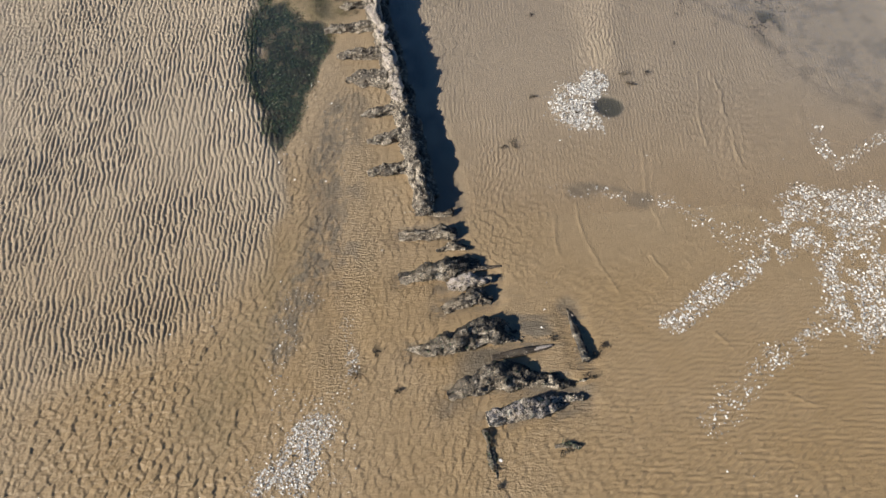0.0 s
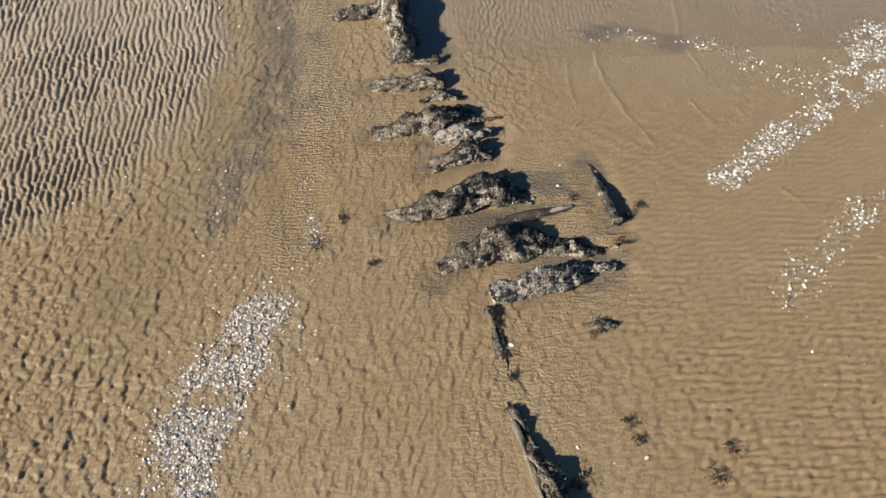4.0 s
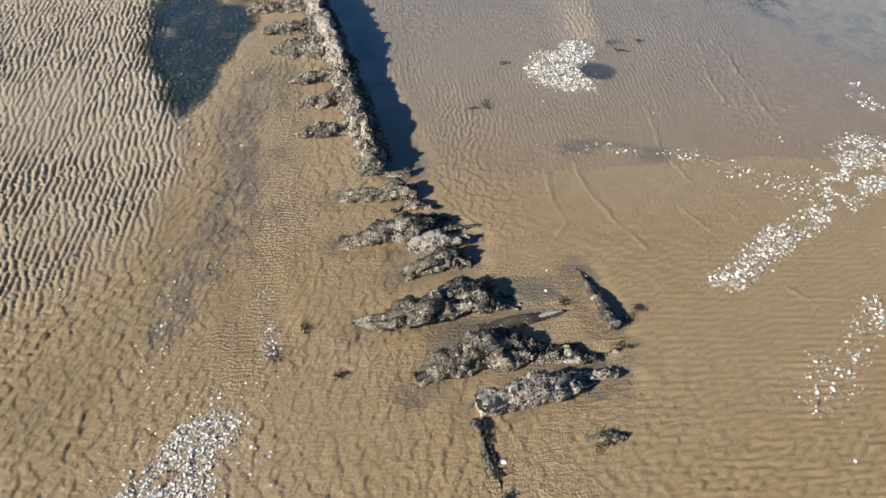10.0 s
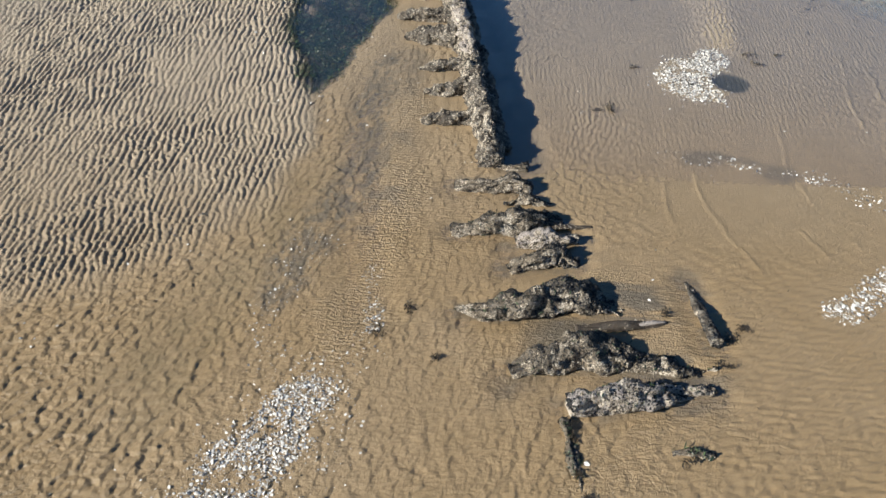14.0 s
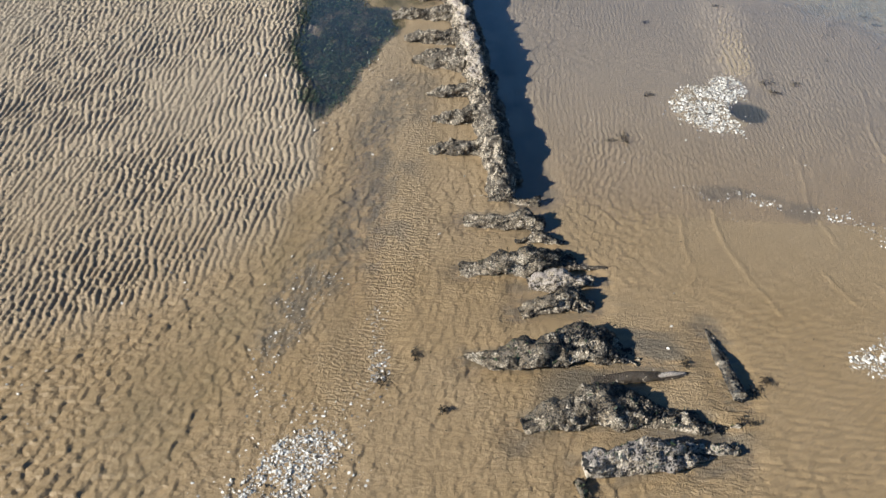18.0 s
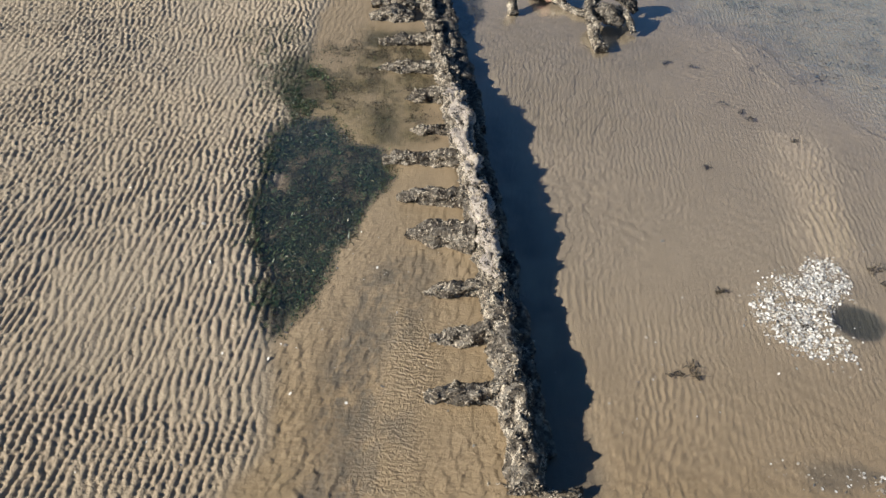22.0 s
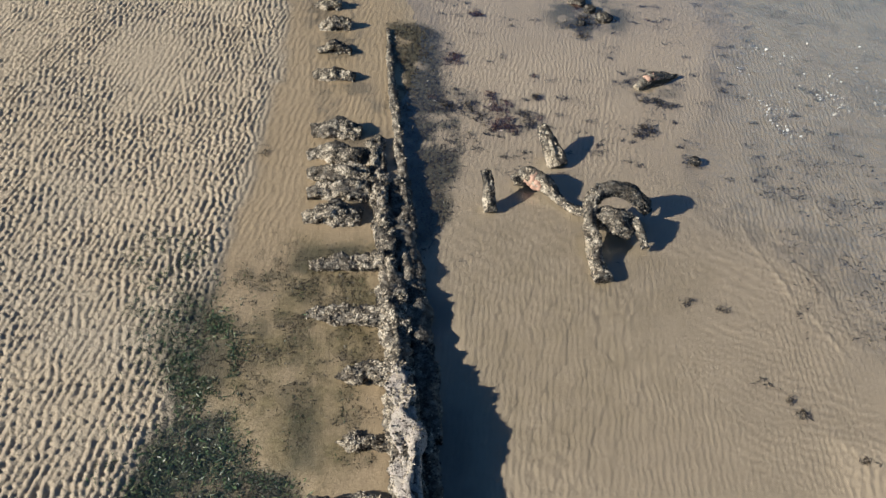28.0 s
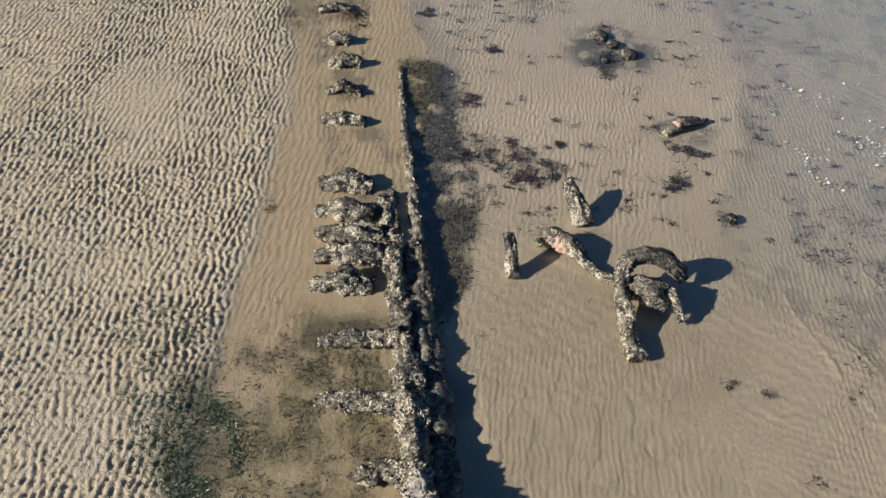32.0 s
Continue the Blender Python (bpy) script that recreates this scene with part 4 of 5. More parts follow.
loose_rib("rib_timber", [(0.38, -0.02, 0.05), (0.65, -0.02, 0.03), (1.0, 0.1, 0.05), (1.3, 0.22, 0.05), (1.55, 0.2, 0.0), (1.75, 0.12, -0.03)], [(0.04, 0.04), (0.17, 0.14), (0.26, 0.24), (0.32, 0.22), (0.26, 0.14), (0.1, 0.05)], 47, 1700, 900, "large rib heaped with mussels, pointed at one end", weed=140)
loose_rib("rib_timber", [(0.84, -0.58, 0.0), (1.1, -0.5, 0.05), (1.4, -0.38, 0.06), (1.7, -0.38, 0.02), (2.0, -0.44, -0.01), (2.43, -0.46, -0.02)], [(0.12, 0.12), (0.2, 0.2), (0.32, 0.24), (0.28, 0.16), (0.12, 0.08), (0.05, 0.05)], 48, 1600, 1000, "large rib with mussel heap and barnacled flank", weed=140)
loose_rib("rib_timber", [(1.27, -0.92, 0.05), (1.5, -0.86, 0.06), (1.85, -0.77, 0.05), (2.1, -0.70, 0.0), (2.38, -0.68, -0.02)], [(0.16, 0.16), (0.2, 0.2), (0.2, 0.18), (0.14, 0.1), (0.05, 0.04)], 49, 700, 1100, "sawn-off rib beam with green weed on top", wood=PALE_WOOD, weed=160)
loose_rib("rib_timber", [(0.95, 1.06, 0.03), (1.3, 1.13, 0.02), (1.57, 1.16, 0.0)], [(0.04, 0.04), (0.05, 0.04), (0.03, 0.03)], 50, 0, 40, "thin dark stick lying on the sand", 0.01, DARK_WOOD)
loose_rib("rib_timber", [(1.36, -0.13, 0.02), (1.75, -0.06, 0.03), (2.12, 0.02, 0.0)], [(0.08, 0.06), (0.08, 0.06), (0.05, 0.04)], 51, 0, 25, "dark plank with a bleached end", 0.012, DARK_WOOD)
loose_rib("bleached_stick", [(1.86, -0.04, 0.035), (1.98, -0.01, 0.035), (2.1, 0.02, 0.02)], [(0.03, 0.02), (0.04, 0.03), (0.02, 0.02)], 57, 0, 0, "short bleached splinter lying on the dark plank", 0.008, PALE_WOOD)
loose_rib("leaning_post", [(2.34, 0.52, -0.02), (2.40, 0.2, 0.015), (2.46, -0.2, 0.055)], [(0.05, 0.05), (0.09, 0.08), (0.1, 0.09)], 52, 200, 110, "low leaning post with a pale weathered end", 0.03, WOOD)
loose_rib("keel_timber", [(1.24, -1.02, 0.02), (1.29, -1.3, 0.0), (1.32, -1.56, -0.01), (1.37, -1.78, -0.02)], [(0.08, 0.07), (0.06, 0.05), (0.05, 0.04), (0.03, 0.03)], 53, 130, 60, "thin dark keel edge showing through the sand", 0.04, weed=150)
loose_rib("keel_timber", [(1.33, -1.92, 0.0), (1.45, -2.22, 0.02), (1.55, -2.52, 0.03), (1.72, -3.1, 0.03)], [(0.03, 0.03), (0.1, 0.1), (0.16, 0.16), (0.18, 0.17)], 54, 1000, 200, "heavy keel timber black with mussels and weed", weed=260)
loose_rib("keel_plank", [(1.30, -1.88, 0.01), (1.37, -2.19, 0.03), (1.44, -2.5, 0.04), (1.58, -3.1, 0.04)], [(0.02, 0.03), (0.035, 0.05), (0.04, 0.06), (0.04, 0.06)], 58, 0, 30, "thin weathered plank along the keel timber", 0.025, BROWN_WOOD)
loose_rib("broken_timber", [(1.99, -1.24, 0), (2.15, -1.22, 0.01), (2.28, -1.25, 0)], [(0.06, 0.05), (0.08, 0.06), (0.05, 0.04)], 55, 90, 30, "small weedy timber end in the sand", 0.02, weed=60)
for i, (a, b) in enumerate([((-1.49, 8.67), (-0.94, 8.75)), ((-1.52, 9.03), (-0.92, 9.13)), ((-1.59, 9.34), (-0.95, 9.36)), ((-1.66, 9.68), (-1.09, 9.70)), ((-1.70, 10.08), (-1.18, 10.16)),
                            ((-1.92, 11.19), (-1.45, 11.26)), ((-1.99, 11.80), (-1.6, 11.88)), ((-2.10, 12.38), (-1.72, 12.48)), ((-2.3, 12.95), (-1.95, 13.0)), ((-2.5, 13.75), (-2.1, 13.85))]):
    k = 0.24 if i < 5 else 0.17
    loose_rib("rib_timber", [(*a, 0.0), ((a[0] + b[0]) / 2, (a[1] + b[1]) / 2 + 0.03, 0.05), (*b, 0.02)], [(k * 0.6, k * 0.5), (k, k), (k * 0.7, k * 0.7)], 60 + i, 620, 420, "stubby rib end heaped with mussels beside the hull")


# ---- seaward ironwork ----
def build_hook():
    line = [(1.42, 8.24, 0.0), (1.35, 8.52, 0.06), (1.30, 8.82, 0.15), (1.30, 9.05, 0.24), (1.38, 9.20, 0.28), (1.52, 9.26, 0.30), (1.68, 9.26, 0.27), (1.82, 9.22, 0.18), (1.90, 9.20, 0.08)]
    ob = thing("davit_hook", 1.42, 8.24, 0, "tall curved iron hook crusted with barnacles and mussels", "wreck fitting")
    wide = [(0.16, 0.15), (0.13, 0.13), (0.12, 0.13), (0.11, 0.13), (0.12, 0.14), (0.15, 0.15), (0.16, 0.16), (0.14, 0.14), (0.08, 0.08)]
    bm = timber(line[:5], wide[:5], 80, rough=0.03)
    arm = part("hook_arm", bm.copy(), WOOD, ob)
    encrust(bm, arm, 81, 420, 520, flakes=True)
    bm = timber(line[4:], wide[4:], 181, rough=0.03)
    arch = part("hook_arch", bm.copy(), WOOD, ob, "black mussels on the arch")
    arch.location = Vector(line[4]) - Vector(line[0])
    encrust(bm, arch, 182, 520, 120, keep=lambda f: f.normal.z < 0.1, dark=lambda f: f.normal.z > -0.3)
    line = [(1.34, 8.99, 0.08), (1.46, 8.97, 0.16), (1.58, 8.92, 0.16), (1.72, 8.88, 0.08)]
    bm = timber(line, [(0.14, 0.16), (0.22, 0.24), (0.26, 0.26), (0.16, 0.14)], 82, rough=0.05)
    arm = part("lower_arm", bm.copy(), WOOD, ob)
    arm.location = Vector(line[0]) - Vector((1.42, 8.24, 0))
    encrust(bm, arm, 83, 500, 160, keep=lambda f: f.normal.y < -0.3, dark=lambda f: True)
    line = [(1.66, 9.02, 0.16), (1.74, 8.92, 0.17), (1.81, 8.80, 0.1), (1.84, 8.72, 0.03)]
    bm = timber(line, [(0.07, 0.07), (0.09, 0.09), (0.08, 0.08), (0.05, 0.05)], 88, rough=0.02)
    arm = part("finger", bm.copy(), WOOD, ob, "stubby crusted finger")
    arm.location = Vector(line[0]) - Vector((1.42, 8.24, 0))
    encrust(bm, arm, 89, 100, 150)


build_hook()
loose_rib("short_post", [(0.33, 9.12, -0.03), (0.29, 9.22, 0.13), (0.25, 9.38, 0.27)], [(0.14, 0.14), (0.11, 0.11), (0.09, 0.09)], 84, 260, 220, "stout upright stump crusted with barnacles", 0.02)
loose_rib("short_post", [(1.02, 9.98, -0.03), (0.92, 10.12, 0.12), (0.80, 10.3, 0.25)], [(0.24, 0.18), (0.18, 0.15), (0.08, 0.08)], 85, 320, 280, "leaning stump thick with mussels", 0.025)
loose_rib("chain_timber", [(0.55, 9.62, 0.0), (0.7, 9.6, 0.1), (0.85, 9.5, 0.1), (1.0, 9.35, 0.03), (1.15, 9.22, 0.03), (1.32, 9.1, 0.05)], [(0.12, 0.12), (0.2, 0.2), (0.16, 0.16), (0.08, 0.08), (0.09, 0.09), (0.07, 0.07)], 86, 500, 500, "crusted iron bar with an orange lump at its end", 0.03)
loose_rib("sunken_timber", [(1.98, 11.68, 0.0), (2.15, 11.85, 0.08), (2.5, 12.05, 0.0)], [(0.08, 0.08), (0.14, 0.1), (0.06, 0.05)], 87, 120, 120, "half-sunk timber with an orange patch", 0.02)


def growth(parent, places, radius, seed):
    """Rounded orange-pink lumps grown on a timber, places local to it."""
    for i, q in enumerate(places):
        bm = bmesh.new()
        bmesh.ops.create_icosphere(bm, subdivisions=3, radius=radius)
        for v in bm.verts:
            v.co = v.co * (1 + 0.5 * noise.noise(v.co * 18 + Vector((seed + i, 0, 0))) + 0.3 * noise.noise(v.co * 60))
        for f in bm.faces:
            f.smooth = True
        ob = part("orange_growth", bm, SPONGE, parent, "orange-pink rounded growth")
        ob.location = q


growth(bpy.data.objects["chain_timber"], [(0.2, -0.10, 0.13), (0.16, -0.08, 0.10), (0.24, -0.14, 0.09)], 0.065, 3)
growth(bpy.data.objects["sunken_timber"], [(0.12, 0.1, 0.08), (0.2, 0.16, 0.08)], 0.045, 8)


def mussel_rock(x, y, radius, seed):
    ob = thing("mussel_rock", x, y, 0, "low rock covered in dark mussels, standing in shallow water", "rock", "far rocks")
    bm = bmesh.new()
    bmesh.ops.create_icosphere(bm, subdivisions=3, radius=radius)
    for v in bm.verts:
        v.co = v.co * (1 + 0.5 * noise.noise(v.co * 6 + Vector((seed, 0, 0))))
        v.co.z *= 0.55
    part("stone", bm.copy(), WOOD, ob)
    encrust(bm, ob, seed, 260, 30, dark=lambda f: True)


for i, (x, y, rad) in enumerate([(1.29, 13.85, 0.13), (1.45, 13.65, 0.09), (1.66, 13.42, 0.11), (2.52, 10.28, 0.06), (1.35, 13.2, 0.05)]):
    mussel_rock(x, y, rad, 130 + i)


# ---- shells ----
def scatter_mask(xr, yr, mask, count, seed):
    r = np.random.RandomState(seed)
    got = np.zeros((0, 2))
    while len(got) < count:
        q = np.stack([r.uniform(*xr, 40000), r.uniform(*yr, 40000)], 1)
        got = np.concatenate([got, q[r.rand(40000) < mask(q[:, 0], q[:, 1])]])
    return got[:count]


def shell_bank(name, xr, yr, mask, count, seed, label, size=0.019):
    q = scatter_mask(xr, yr, mask, count, seed)
    x0, y0 = q.mean(0)
    z = ground_fields(q[:, 0], q[:, 1])[0]
    r = np.random.RandomState(seed)
    me = strewn(name, np.column_stack([q[:, 0] - x0, q[:, 1] - y0, z]), np.tile((0, 0, 1.0), (count, 1)), size * (0.4 + 1.5 * r.rand(count) ** 3), DISC_V, DISC_F, seed, 0.45, 0.05)
    ob = part(name, me, SHELL)
    ob.location = (x0, y0, 0)
    return tagged(ob, label, "shells", kind="stuff")


MOUND = [(2.5, 3.96), (2.72, 4.34), (3.14, 4.66), (3.46, 4.55), (3.42, 4.33), (3.2, 4.2), (3.12, 3.82), (3.17, 3.5), (2.86, 3.48), (2.6, 3.66)]
shell_bank("shell_mound", (2.2, 3.4), (3.2, 4.9), lambda x, y: np.maximum(inside(x, y, MOUND, 0.09, 0.1) * (0.25 + 0.75 * step(0.3, 0.5, clouds(x, y, 6, 176, 3))), 0.1 * inside(x, y, MOUND, 0.3, 0.2)) * (np.hypot(x - 3.34, y - 3.92) > 0.2), 6000, 5, "mound of bleached white shells beside a round pit", 0.022)
SBANK = [(-0.5, -0.68), (-0.79, -0.76), (-0.9, -0.97), (-1.02, -1.25), (-1.22, -1.5), (-1.28, -1.77), (-1.4, -1.99), (-1.5, -2.6), (-0.85, -2.8), (-0.92, -2.14), (-0.7, -1.69), (-0.5, -1.25), (-0.4, -0.94)]
shell_bank("shell_bank", (-2, 0), (-3.4, 1.0), lambda x, y: np.maximum(np.maximum(inside(x, y, SBANK, 0.1, 0.1) * step(0.24, 0.5, clouds(x, y, 5, 77)), 0.2 * inside(x, y, SBANK, 0.35, 0.2)), 0.045 * along(x, y, [(-0.36, -0.55), (-0.9, -0.8), (-1.15, -0.4), (-1.06, 0.26), (-0.9, 0.75)], 0.25, 0.2)), 10500, 6, "drift of small white shells on wet sand", 0.0165)
DRIFT_A = [(5.24, 1.9), (5.76, 2.41), (6.01, 2.26), (6.68, 2.29), (7.3, 2.4), (7.2, 1.7), (6.43, 1.6), (5.75, 1.44), (5.12, 1.24), (5.0, 1.55)]
DRIFT_B = [(5.65, 1.35), (6.06, 1.52), (6.5, 1.45), (6.9, 0.9), (6.5, 0.3), (5.8, -0.17), (5.61, -0.01), (5.45, 0.3), (5.53, 0.77)]


def big_bank(x, y):
    holes = step(0.33, 0.52, clouds(x, y, 4.5, 78, 4, 0.6))
    m = np.maximum(inside(x, y, DRIFT_A, 0.16, 0.2), inside(x, y, DRIFT_B, 0.14, 0.16)) * holes
    m = np.maximum(m, 0.85 * along(x, y, [(3.57, 0.27), (4.23, 0.72), (4.81, 1.12), (5.16, 1.37)], 0.2, 0.08) * holes)
    m = np.maximum(m, 0.75 * along(x, y, [(6.16, 3.49), (6.19, 3.06), (6.32, 2.75)], 0.16, 0.1) * holes)
    m = np.maximum(m, 0.35 * along(x, y, [(6.32, 2.75), (6.96, 3.1), (7.4, 3.3)], 0.12, 0.1))
    m = np.maximum(m, 0.55 * along(x, y, [(4.71, -0.2), (5.03, 0.0), (5.47, 0.37)], 0.2, 0.1) * holes)
    m = np.maximum(m, 0.2 * along(x, y, [(3.82, -1.0), (4.14, -0.68), (4.46, -0.41), (4.73, -0.13)], 0.22, 0.15))
    return np.maximum(m, 0.12 * along(x, y, [(3.92, 2.12), (4.22, 1.84), (4.51, 1.56), (4.88, 1.38)], 0.25, 0.12))


shell_bank("shell_bank", (3.2, 8), (-1.4, 4), big_bank, 15500, 7, "broad branching drift of white shells", 0.0235)
shell_bank("shell_line", (2.2, 5.4), (1.2, 2.8), lambda x, y: along(x, y, [(2.36, 2.40), (3.12, 2.33), (4.0, 2.11), (4.3, 1.72), (5.0, 1.5)], 0.13, 0.12) * (0.2 + 0.8 * np.exp(-((x - 3.15) / 0.15) ** 2)), 320, 8, "thin line of white shells in a shallow gully")
shell_bank("shell_line", (-1.2, 0.2), (-1, 1.2), lambda x, y: along(x, y, [(-0.38, 0.5), (-0.28, 0.1), (-0.24, -0.25)], 0.1, 0.05) * (0.3 + 0.7 * (y < 0.05)), 260, 9, "short line of white shells")
shell_bank("loose_shells", (-4, 6.5), (-3, 5), lambda x, y: 0.3 * step(0.5, 0.75, clouds(x, y, 0.8, 79)), 420, 10, "single pale shells strewn over the sand", 0.024)


# ---- weed ----
def weed(x, y, radius, count, seed, material, label, z=None):
    r = np.random.RandomState(seed)
    hubs = r.randn(5, 2) * radius * 0.45
    q = hubs[r.randint(0, 5, count)] + r.randn(count, 2) * radius * 0.22
    z = ground_z(x, y) if z is None else z
    ob = thing("seaweed", x, y, z, label, "seaweed", "weed clumps")
    me = strewn("fronds", np.column_stack([q, 0.008 + 0.02 * r.rand(count)]), np.tile((0, 0, 1.0), (count, 1)), (0.022 + 0.1 * radius) * (0.5 + r.rand(count)), FROND_V, FROND_F, seed, 0.35)
    part("fronds", me, material, ob)


WEEDS = [(1.29, -1.18, 0.07), (1.33, -1.45, 0.06), (1.38, -1.66, 0.05), (1.7, -2.56, 0.06), (1.81, -2.5, 0.08), (2.21, -2.1, 0.06), (2.27, -2.22, 0.05), (2.13, -1.3, 0.07), (0.0, 0.0, 0.08), (2.95, -2.35, 0.06), (2.78, -2.55, 0.08), (1.88, 3.2, 0.09), (0.27, -0.5, 0.06), (2.62, -0.12, 0.10), (2.72, 0.0, 0.07), (2.1, 0.12, 0.07), (2.5, -0.4, 0.06), (3.63, 4.6, 0.09), (3.72, 4.35, 0.08), (4.0, 4.6, 0.06),
         (2.50, 10.26, 0.12), (2.2, 8.1, 0.06), (2.5, 8.02, 0.07), (3.0, 6.95, 0.07), (2.53, 10.29, 0.05), (-2.13, 9.69, 0.09), (2.25, 4.14, 0.05), (-0.24, -0.29, 0.07)]
for i, (x, y, rad) in enumerate(WEEDS):
    weed(x, y, rad, 60, 200 + i, WEED, "small clump of dark brown seaweed")
for i, (x, y, rad) in enumerate([(0.43, 10.65, 0.2), (0.61, 10.78, 0.15), (-0.17, 10.95, 0.25), (0.29, 11.08, 0.2), (2.01, 10.81, 0.15), (2.22, 11.38, 0.14), (1.29, 13.89, 0.22), (1.64, 13.43, 0.2), (1.34, 13.1, 0.25), (-0.32, 12.0, 0.15), (0.76, 11.27, 0.07), (-1.03, 14.07, 0.12), (-0.12, 13.24, 0.1), (-2.0, 13.7, 0.2)]):
    weed(x, y, rad, 320, 300 + i, RED_WEED if i % 3 == 0 else WEED, "patch of dark seaweed in shallow water")


def weed_bed(name, xr, yr, mask, count, seed, size, label, material):
    q = scatter_mask(xr, yr, mask, count, seed)
    x0, y0 = q.mean(0)
    r = np.random.RandomState(seed)
    z = ground_fields(q[:, 0], q[:, 1])[0]
    me = strewn(name, np.column_stack([q[:, 0] - x0, q[:, 1] - y0, z + 0.01 * r.rand(count)]), np.tile((0, 0, 1.0), (count, 1)), size * (0.5 + r.rand(count)), FROND_V, FROND_F, seed, 0.3)
    ob = part(name, me, material)
    ob.location = (x0, y0, 0)
    return tagged(ob, label, "seaweed", kind="stuff")


weed_bed("weed_bed", (-2.6, -0.5), (3, 7.4), lambda x, y: inside(x, y, POOL, 0.1, 0.1) * (0.12 + 0.88 * step(0.32, 0.5, clouds(x, y, 4.5, 90, 4, 0.6))) * (1 - 0.9 * inside(x, y, [(-1.97, 5.16), (-1.94, 5.41), (-1.8, 5.38), (-1.73, 5.05), (-1.89, 5.03)], 0.08, 0.1)), 11000, 91, 0.028, "dense dark green weed in a tidal pool", GREEN)
weed_bed("weed_bed", (-3, -1.4), (6.2, 8.5), lambda x, y: np.maximum(0.14 * inside(x, y, [(-2.9, 8.3), (-2.2, 8.2), (-1.75, 7.3), (-1.5, 6.5), (-2.1, 6.3), (-2.8, 6.9)], 0.25, 0.3) * step(0.45, 0.6, clouds(x, y, 3.5, 92, 3)), np.maximum(0.9 * inside(x, y, [(-2.2, 7.4), (-1.95, 7.42), (-1.62, 7.0), (-1.5, 6.5), (-1.75, 6.2), (-2.05, 6.3), (-2.15, 6.8)], 0.12, 0.16) * step(0.4, 0.54, clouds(x, y, 4.5, 93, 4, 0.6)), 0.3 * inside(x, y, [(-2.75, 8.1), (-2.2, 8.1), (-1.9, 7.3), (-2.3, 6.6), (-2.7, 7.2)], 0.2, 0.2) * step(0.5, 0.6, clouds(x, y, 6, 94, 3)))), 3000, 92, 0.032, "sparse green weed caught on rippled sand", GREEN)
weed_bed("weed_bed", (-1.4, 0.1), (8.2, 12.8), lambda x, y: inside(x, y, [(-0.28, 8.3), (-0.05, 9.0), (-0.05, 9.9), (-0.2, 10.8), (-0.6, 12.6), (-1.15, 12.8), (-0.9, 11.0), (-0.45, 9.0)], 0.1, 0.2) * step(0.2, 0.4, clouds(x, y, 2.5, 64, 4)), 4200, 93, 0.035, "dark weed bed along the outer plank", WEED)
weed_bed("weed_bed", (-1.9, -0.3), (6.2, 8.5), lambda x, y: inside(x, y, [(-1.75, 8.3), (-1.7, 6.4), (-1.0, 6.6), (-0.4, 6.5), (-0.7, 8.3)], 0.2, 0.15) * step(0.45, 0.56, clouds(x, y, 5.5, 63, 5, 0.7)), 2600, 94, 0.024, "brown-green weed between the ribs", WEED)
weed_bed("weed_scraps", (-1.2, 5.5), (7.5, 15.5), lambda x, y: 0.05 + 0.9 * step(0.55, 0.68, clouds(x, y, 1.1, 95, 4, 0.7)), 900, 96, 0.026, "scraps of dark weed strewn under shallow water", WEED)
weed_bed("weed_scraps", (3.2, 5.2), (7.8, 10.6), lambda x, y: step(0.5, 0.62, clouds(x, y, 4.0, 97, 4, 0.7)), 1500, 98, 0.036, "dark weed scraps gathered on the flats", WEED)
weed_bed("weed_scraps", (4.5, 7.0), (5.0, 6.3), lambda x, y: step(0.5, 0.62, clouds(x, y, 2.4, 99, 4, 0.6)), 420, 99, 0.035, "dark weed scraps in shallow water", WEED)
weed_bed("weed_scraps", (-1.2, 4.2), (-3.0, 5.0), lambda x, y: 0.04 + 0.6 * step(0.62, 0.72, clouds(x, y, 1.4, 101, 4, 0.7)), 260, 102, 0.02, "tiny dark scraps of weed on wet sand", WEED)
shell_bank("white_flecks", (3.3, 5.6), (10.8, 13.4), lambda x, y: step(0.5, 0.7, clouds(x, y, 2.6, 103, 4, 0.65)), 750, 104, "small white flecks on rippled water", 0.022).location.z = 0.03


# ---- specks of weed on the far flats ----
SPECKS = [(-0.58, 13.87), (-0.12, 13.24), (0.37, 14.1), (-1.13, 13.57), (0.02, 10.39), (0.82, 10.81), (-0.66, 12.0), (-0.38, 11.87), (0.4, 12.98), (2.28, 13.48), (1.76, 13.03),
          (0.72, 11.72), (0.31, 12.13), (-0.51, 11.06), (2.92, 7.09)]
for i, (x, y) in enumerate(SPECKS):
    weed(x, y, 0.05, 36, 400 + i, RED_WEED if i % 2 else WEED, "small dark scrap of weed under shallow water")


def speck_field(xr, yr, count, seed):
    """Many little tufts, each a handful of fronds."""
    r = np.random.RandomState(seed)
    hub = scatter_mask(xr, yr, lambda x, y: (x > wall_x(y) + 0.5) * (0.25 + step(0.4, 0.65, clouds(x, y, 0.9, 105, 3))), count, seed)
    per = 40
    wide = 0.018 + 0.05 * r.rand(count) ** 2
    q = np.repeat(hub, per, 0) + r.randn(count * per, 2) * np.repeat(wide, per)[:, None] * (1.5, 0.8)
    z = ground_fields(q[:, 0], q[:, 1])[0] + 0.01 * r.rand(len(q))
    x0, y0 = q.mean(0)
    me = strewn("weed_specks", np.column_stack([q[:, 0] - x0, q[:, 1] - y0, z]), np.tile((0, 0, 1.0), (len(q), 1)), 0.03 * (0.5 + r.rand(len(q))), FROND_V, FROND_F, seed, 0.3)
    ob = part("weed_specks", me, WEED)
    ob.location = (x0, y0, 0)
    tagged(ob, "little tufts of dark weed dotted over wet sand", "seaweed", kind="stuff")


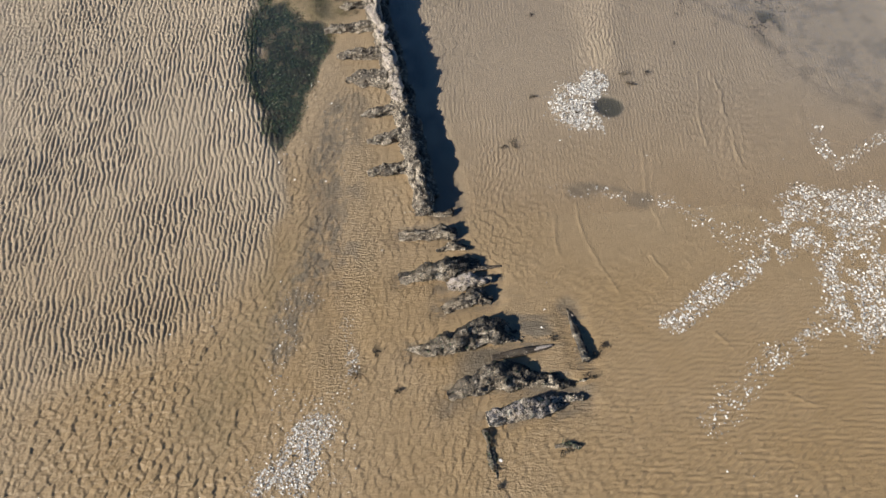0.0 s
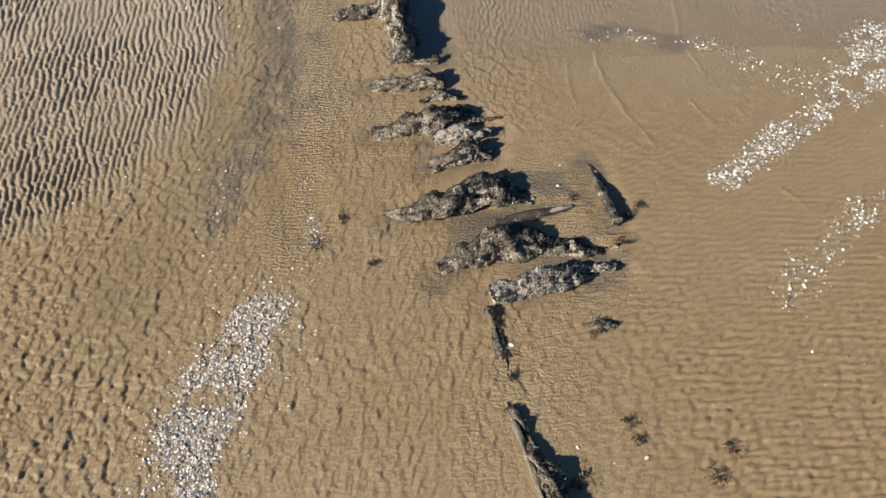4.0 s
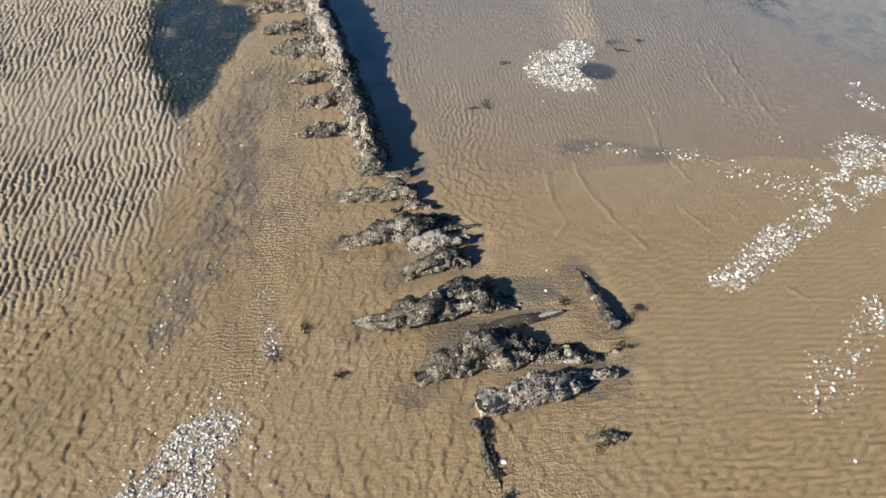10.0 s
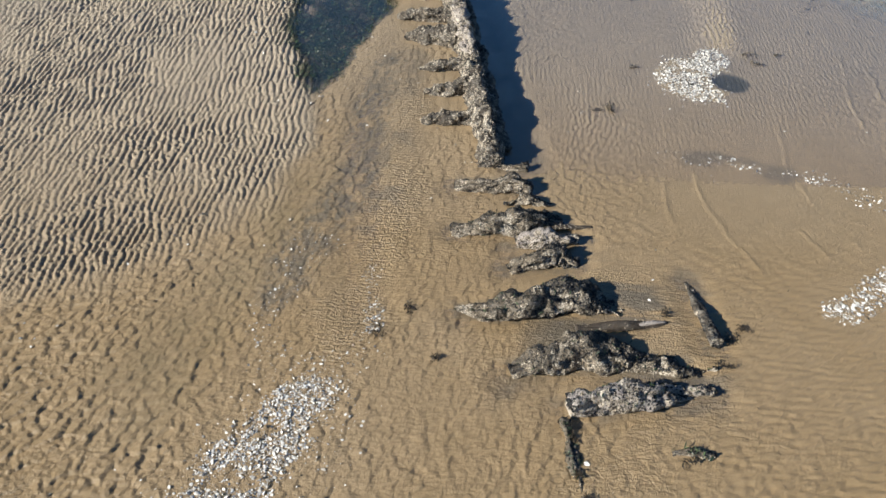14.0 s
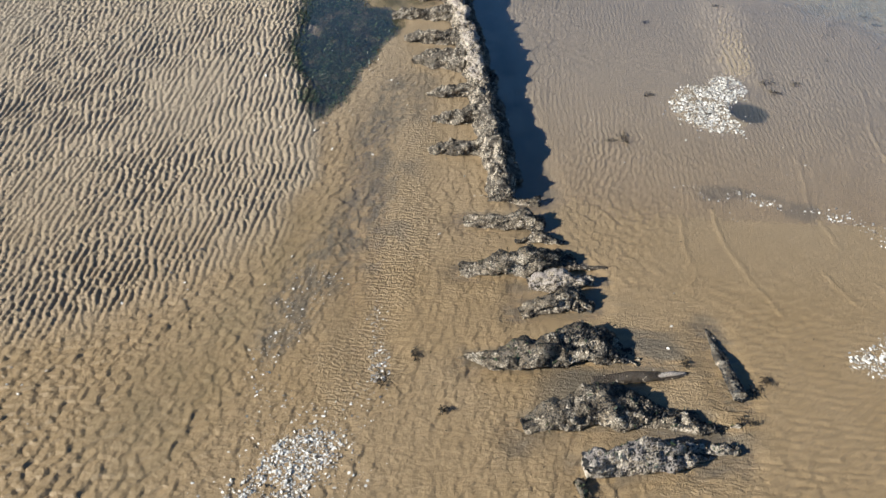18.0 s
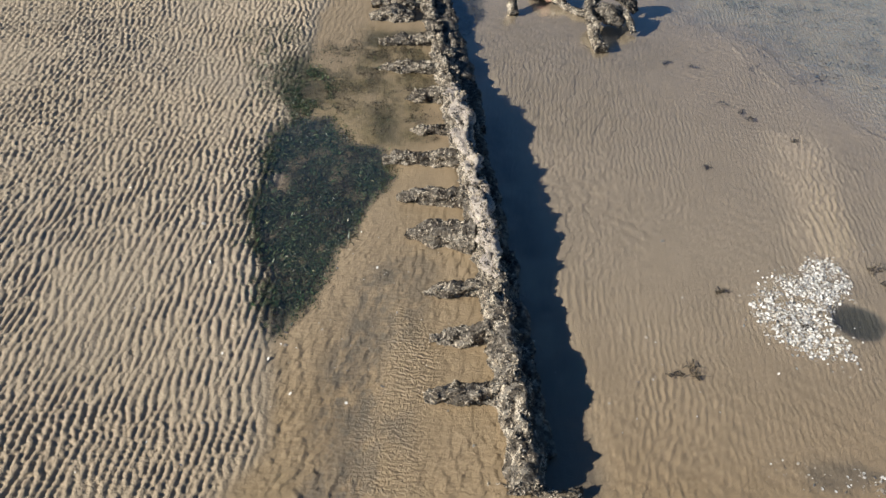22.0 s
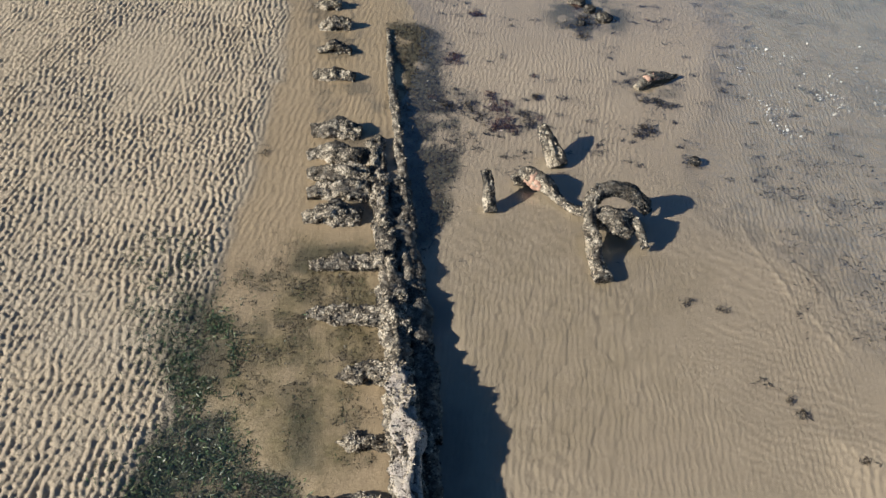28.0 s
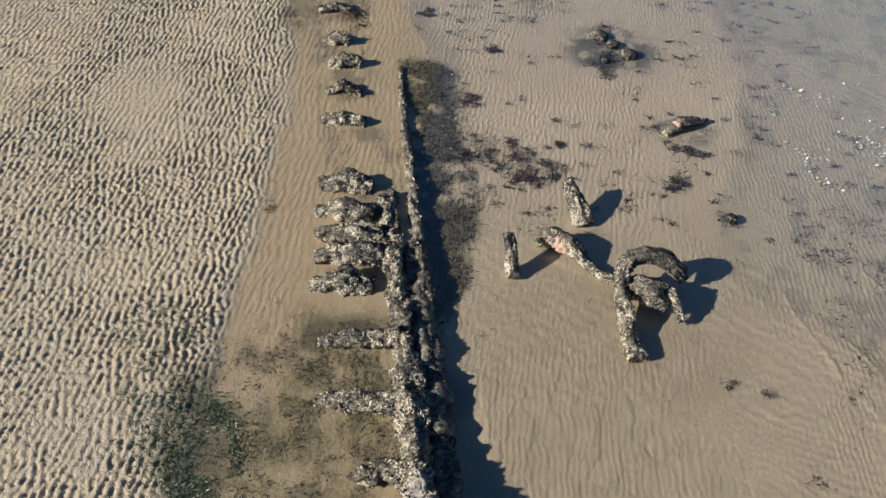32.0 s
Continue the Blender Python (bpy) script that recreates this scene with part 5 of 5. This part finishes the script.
speck_field((-1.5, 4.5), (9.8, 15.5), 190, 106)
speck_field((1.5, 7.0), (2.5, 8.6), 9, 107)
weed_bed("weed_scraps", (-6.5, -2.2), (6.0, 14.5), lambda x, y: (x < np.interp(y, EDGE_Y, EDGE_X)) * (0.15 + step(0.5, 0.65, clouds(x, y, 0.7, 108, 3))), 520, 109, 0.017, "brown flecks of weed on the dry rippled bank", WEED)
weed_bed("weed_bed", (-2.6, -0.7), (8.4, 14.2), lambda x, y: along(x, y, [(-0.95, 8.4), (-1.1, 9.4), (-1.3, 10.2), (-1.65, 11.3), (-1.95, 12.4), (-2.3, 13.8)], 0.42, 0.15) * step(0.5, 0.62, clouds(x, y, 3.4, 86, 5, 0.65)), 800, 111, 0.026, "brown weed caught round the rib ends", WEED)
weed_bed("weed_bed", (-2.3, -0.7), (3.2, 6.5), lambda x, y: inside(x, y, POOL, 0.1, 0.12) * (0.1 + step(0.48, 0.62, clouds(x, y, 3.0, 112, 4, 0.6))), 3600, 113, 0.026, "brown and olive weed among the green in a pool", WEED)
weed_bed("weed_bed", (-2.8, -1.4), (3.6, 8.2), lambda x, y: along(x, y, [(-2.3, 7.9), (-2.15, 6.6), (-2.12, 5.5), (-1.98, 4.7), (-1.68, 3.9)], 0.36, 0.1) * (0.06 + step(0.46, 0.62, clouds(x, y, 6, 114, 4, 0.65))), 1300, 115, 0.026, "green weed caught in the ripples beside a pool", GREEN)

weed_bed("weed_bed", (-2.3, -0.7), (3.2, 6.5), lambda x, y: inside(x, y, POOL, 0.1, 0.12) * step(0.42, 0.6, clouds(x, y, 3.6, 116, 4, 0.6)), 1500, 117, 0.042, "broad green fronds floating in a tidal pool", GREEN)


def moss_mask(patches, x, y):
    return sum((np.hypot((x - px) / rx, (y - py) / ry) + 0.9 * (clouds(x, y, 5, 118, 3) - 0.5) < 0.9) * 1.0 for px, py, rx, ry in patches).clip(0, 1)


weed_bed("weed_bed", (-2.4, -0.3), (5.4, 8.6), lambda x, y: moss_mask(MOSS, x, y), 1300, 119, 0.022, "short olive weed grown over the sand between ribs", WEED)
weed_bed("weed_bed", (-2.4, -0.3), (5.4, 8.6), lambda x, y: moss_mask(MOSS, x, y), 600, 120, 0.02, "bright green tufts among olive weed", GREEN)
weed_bed("weed_bed", (-3.4, 4.0), (9.5, 15.5), lambda x, y: moss_mask(FAR_WEED, x, y), 1300, 121, 0.032, "dark weed patches under shallow water", WEED)
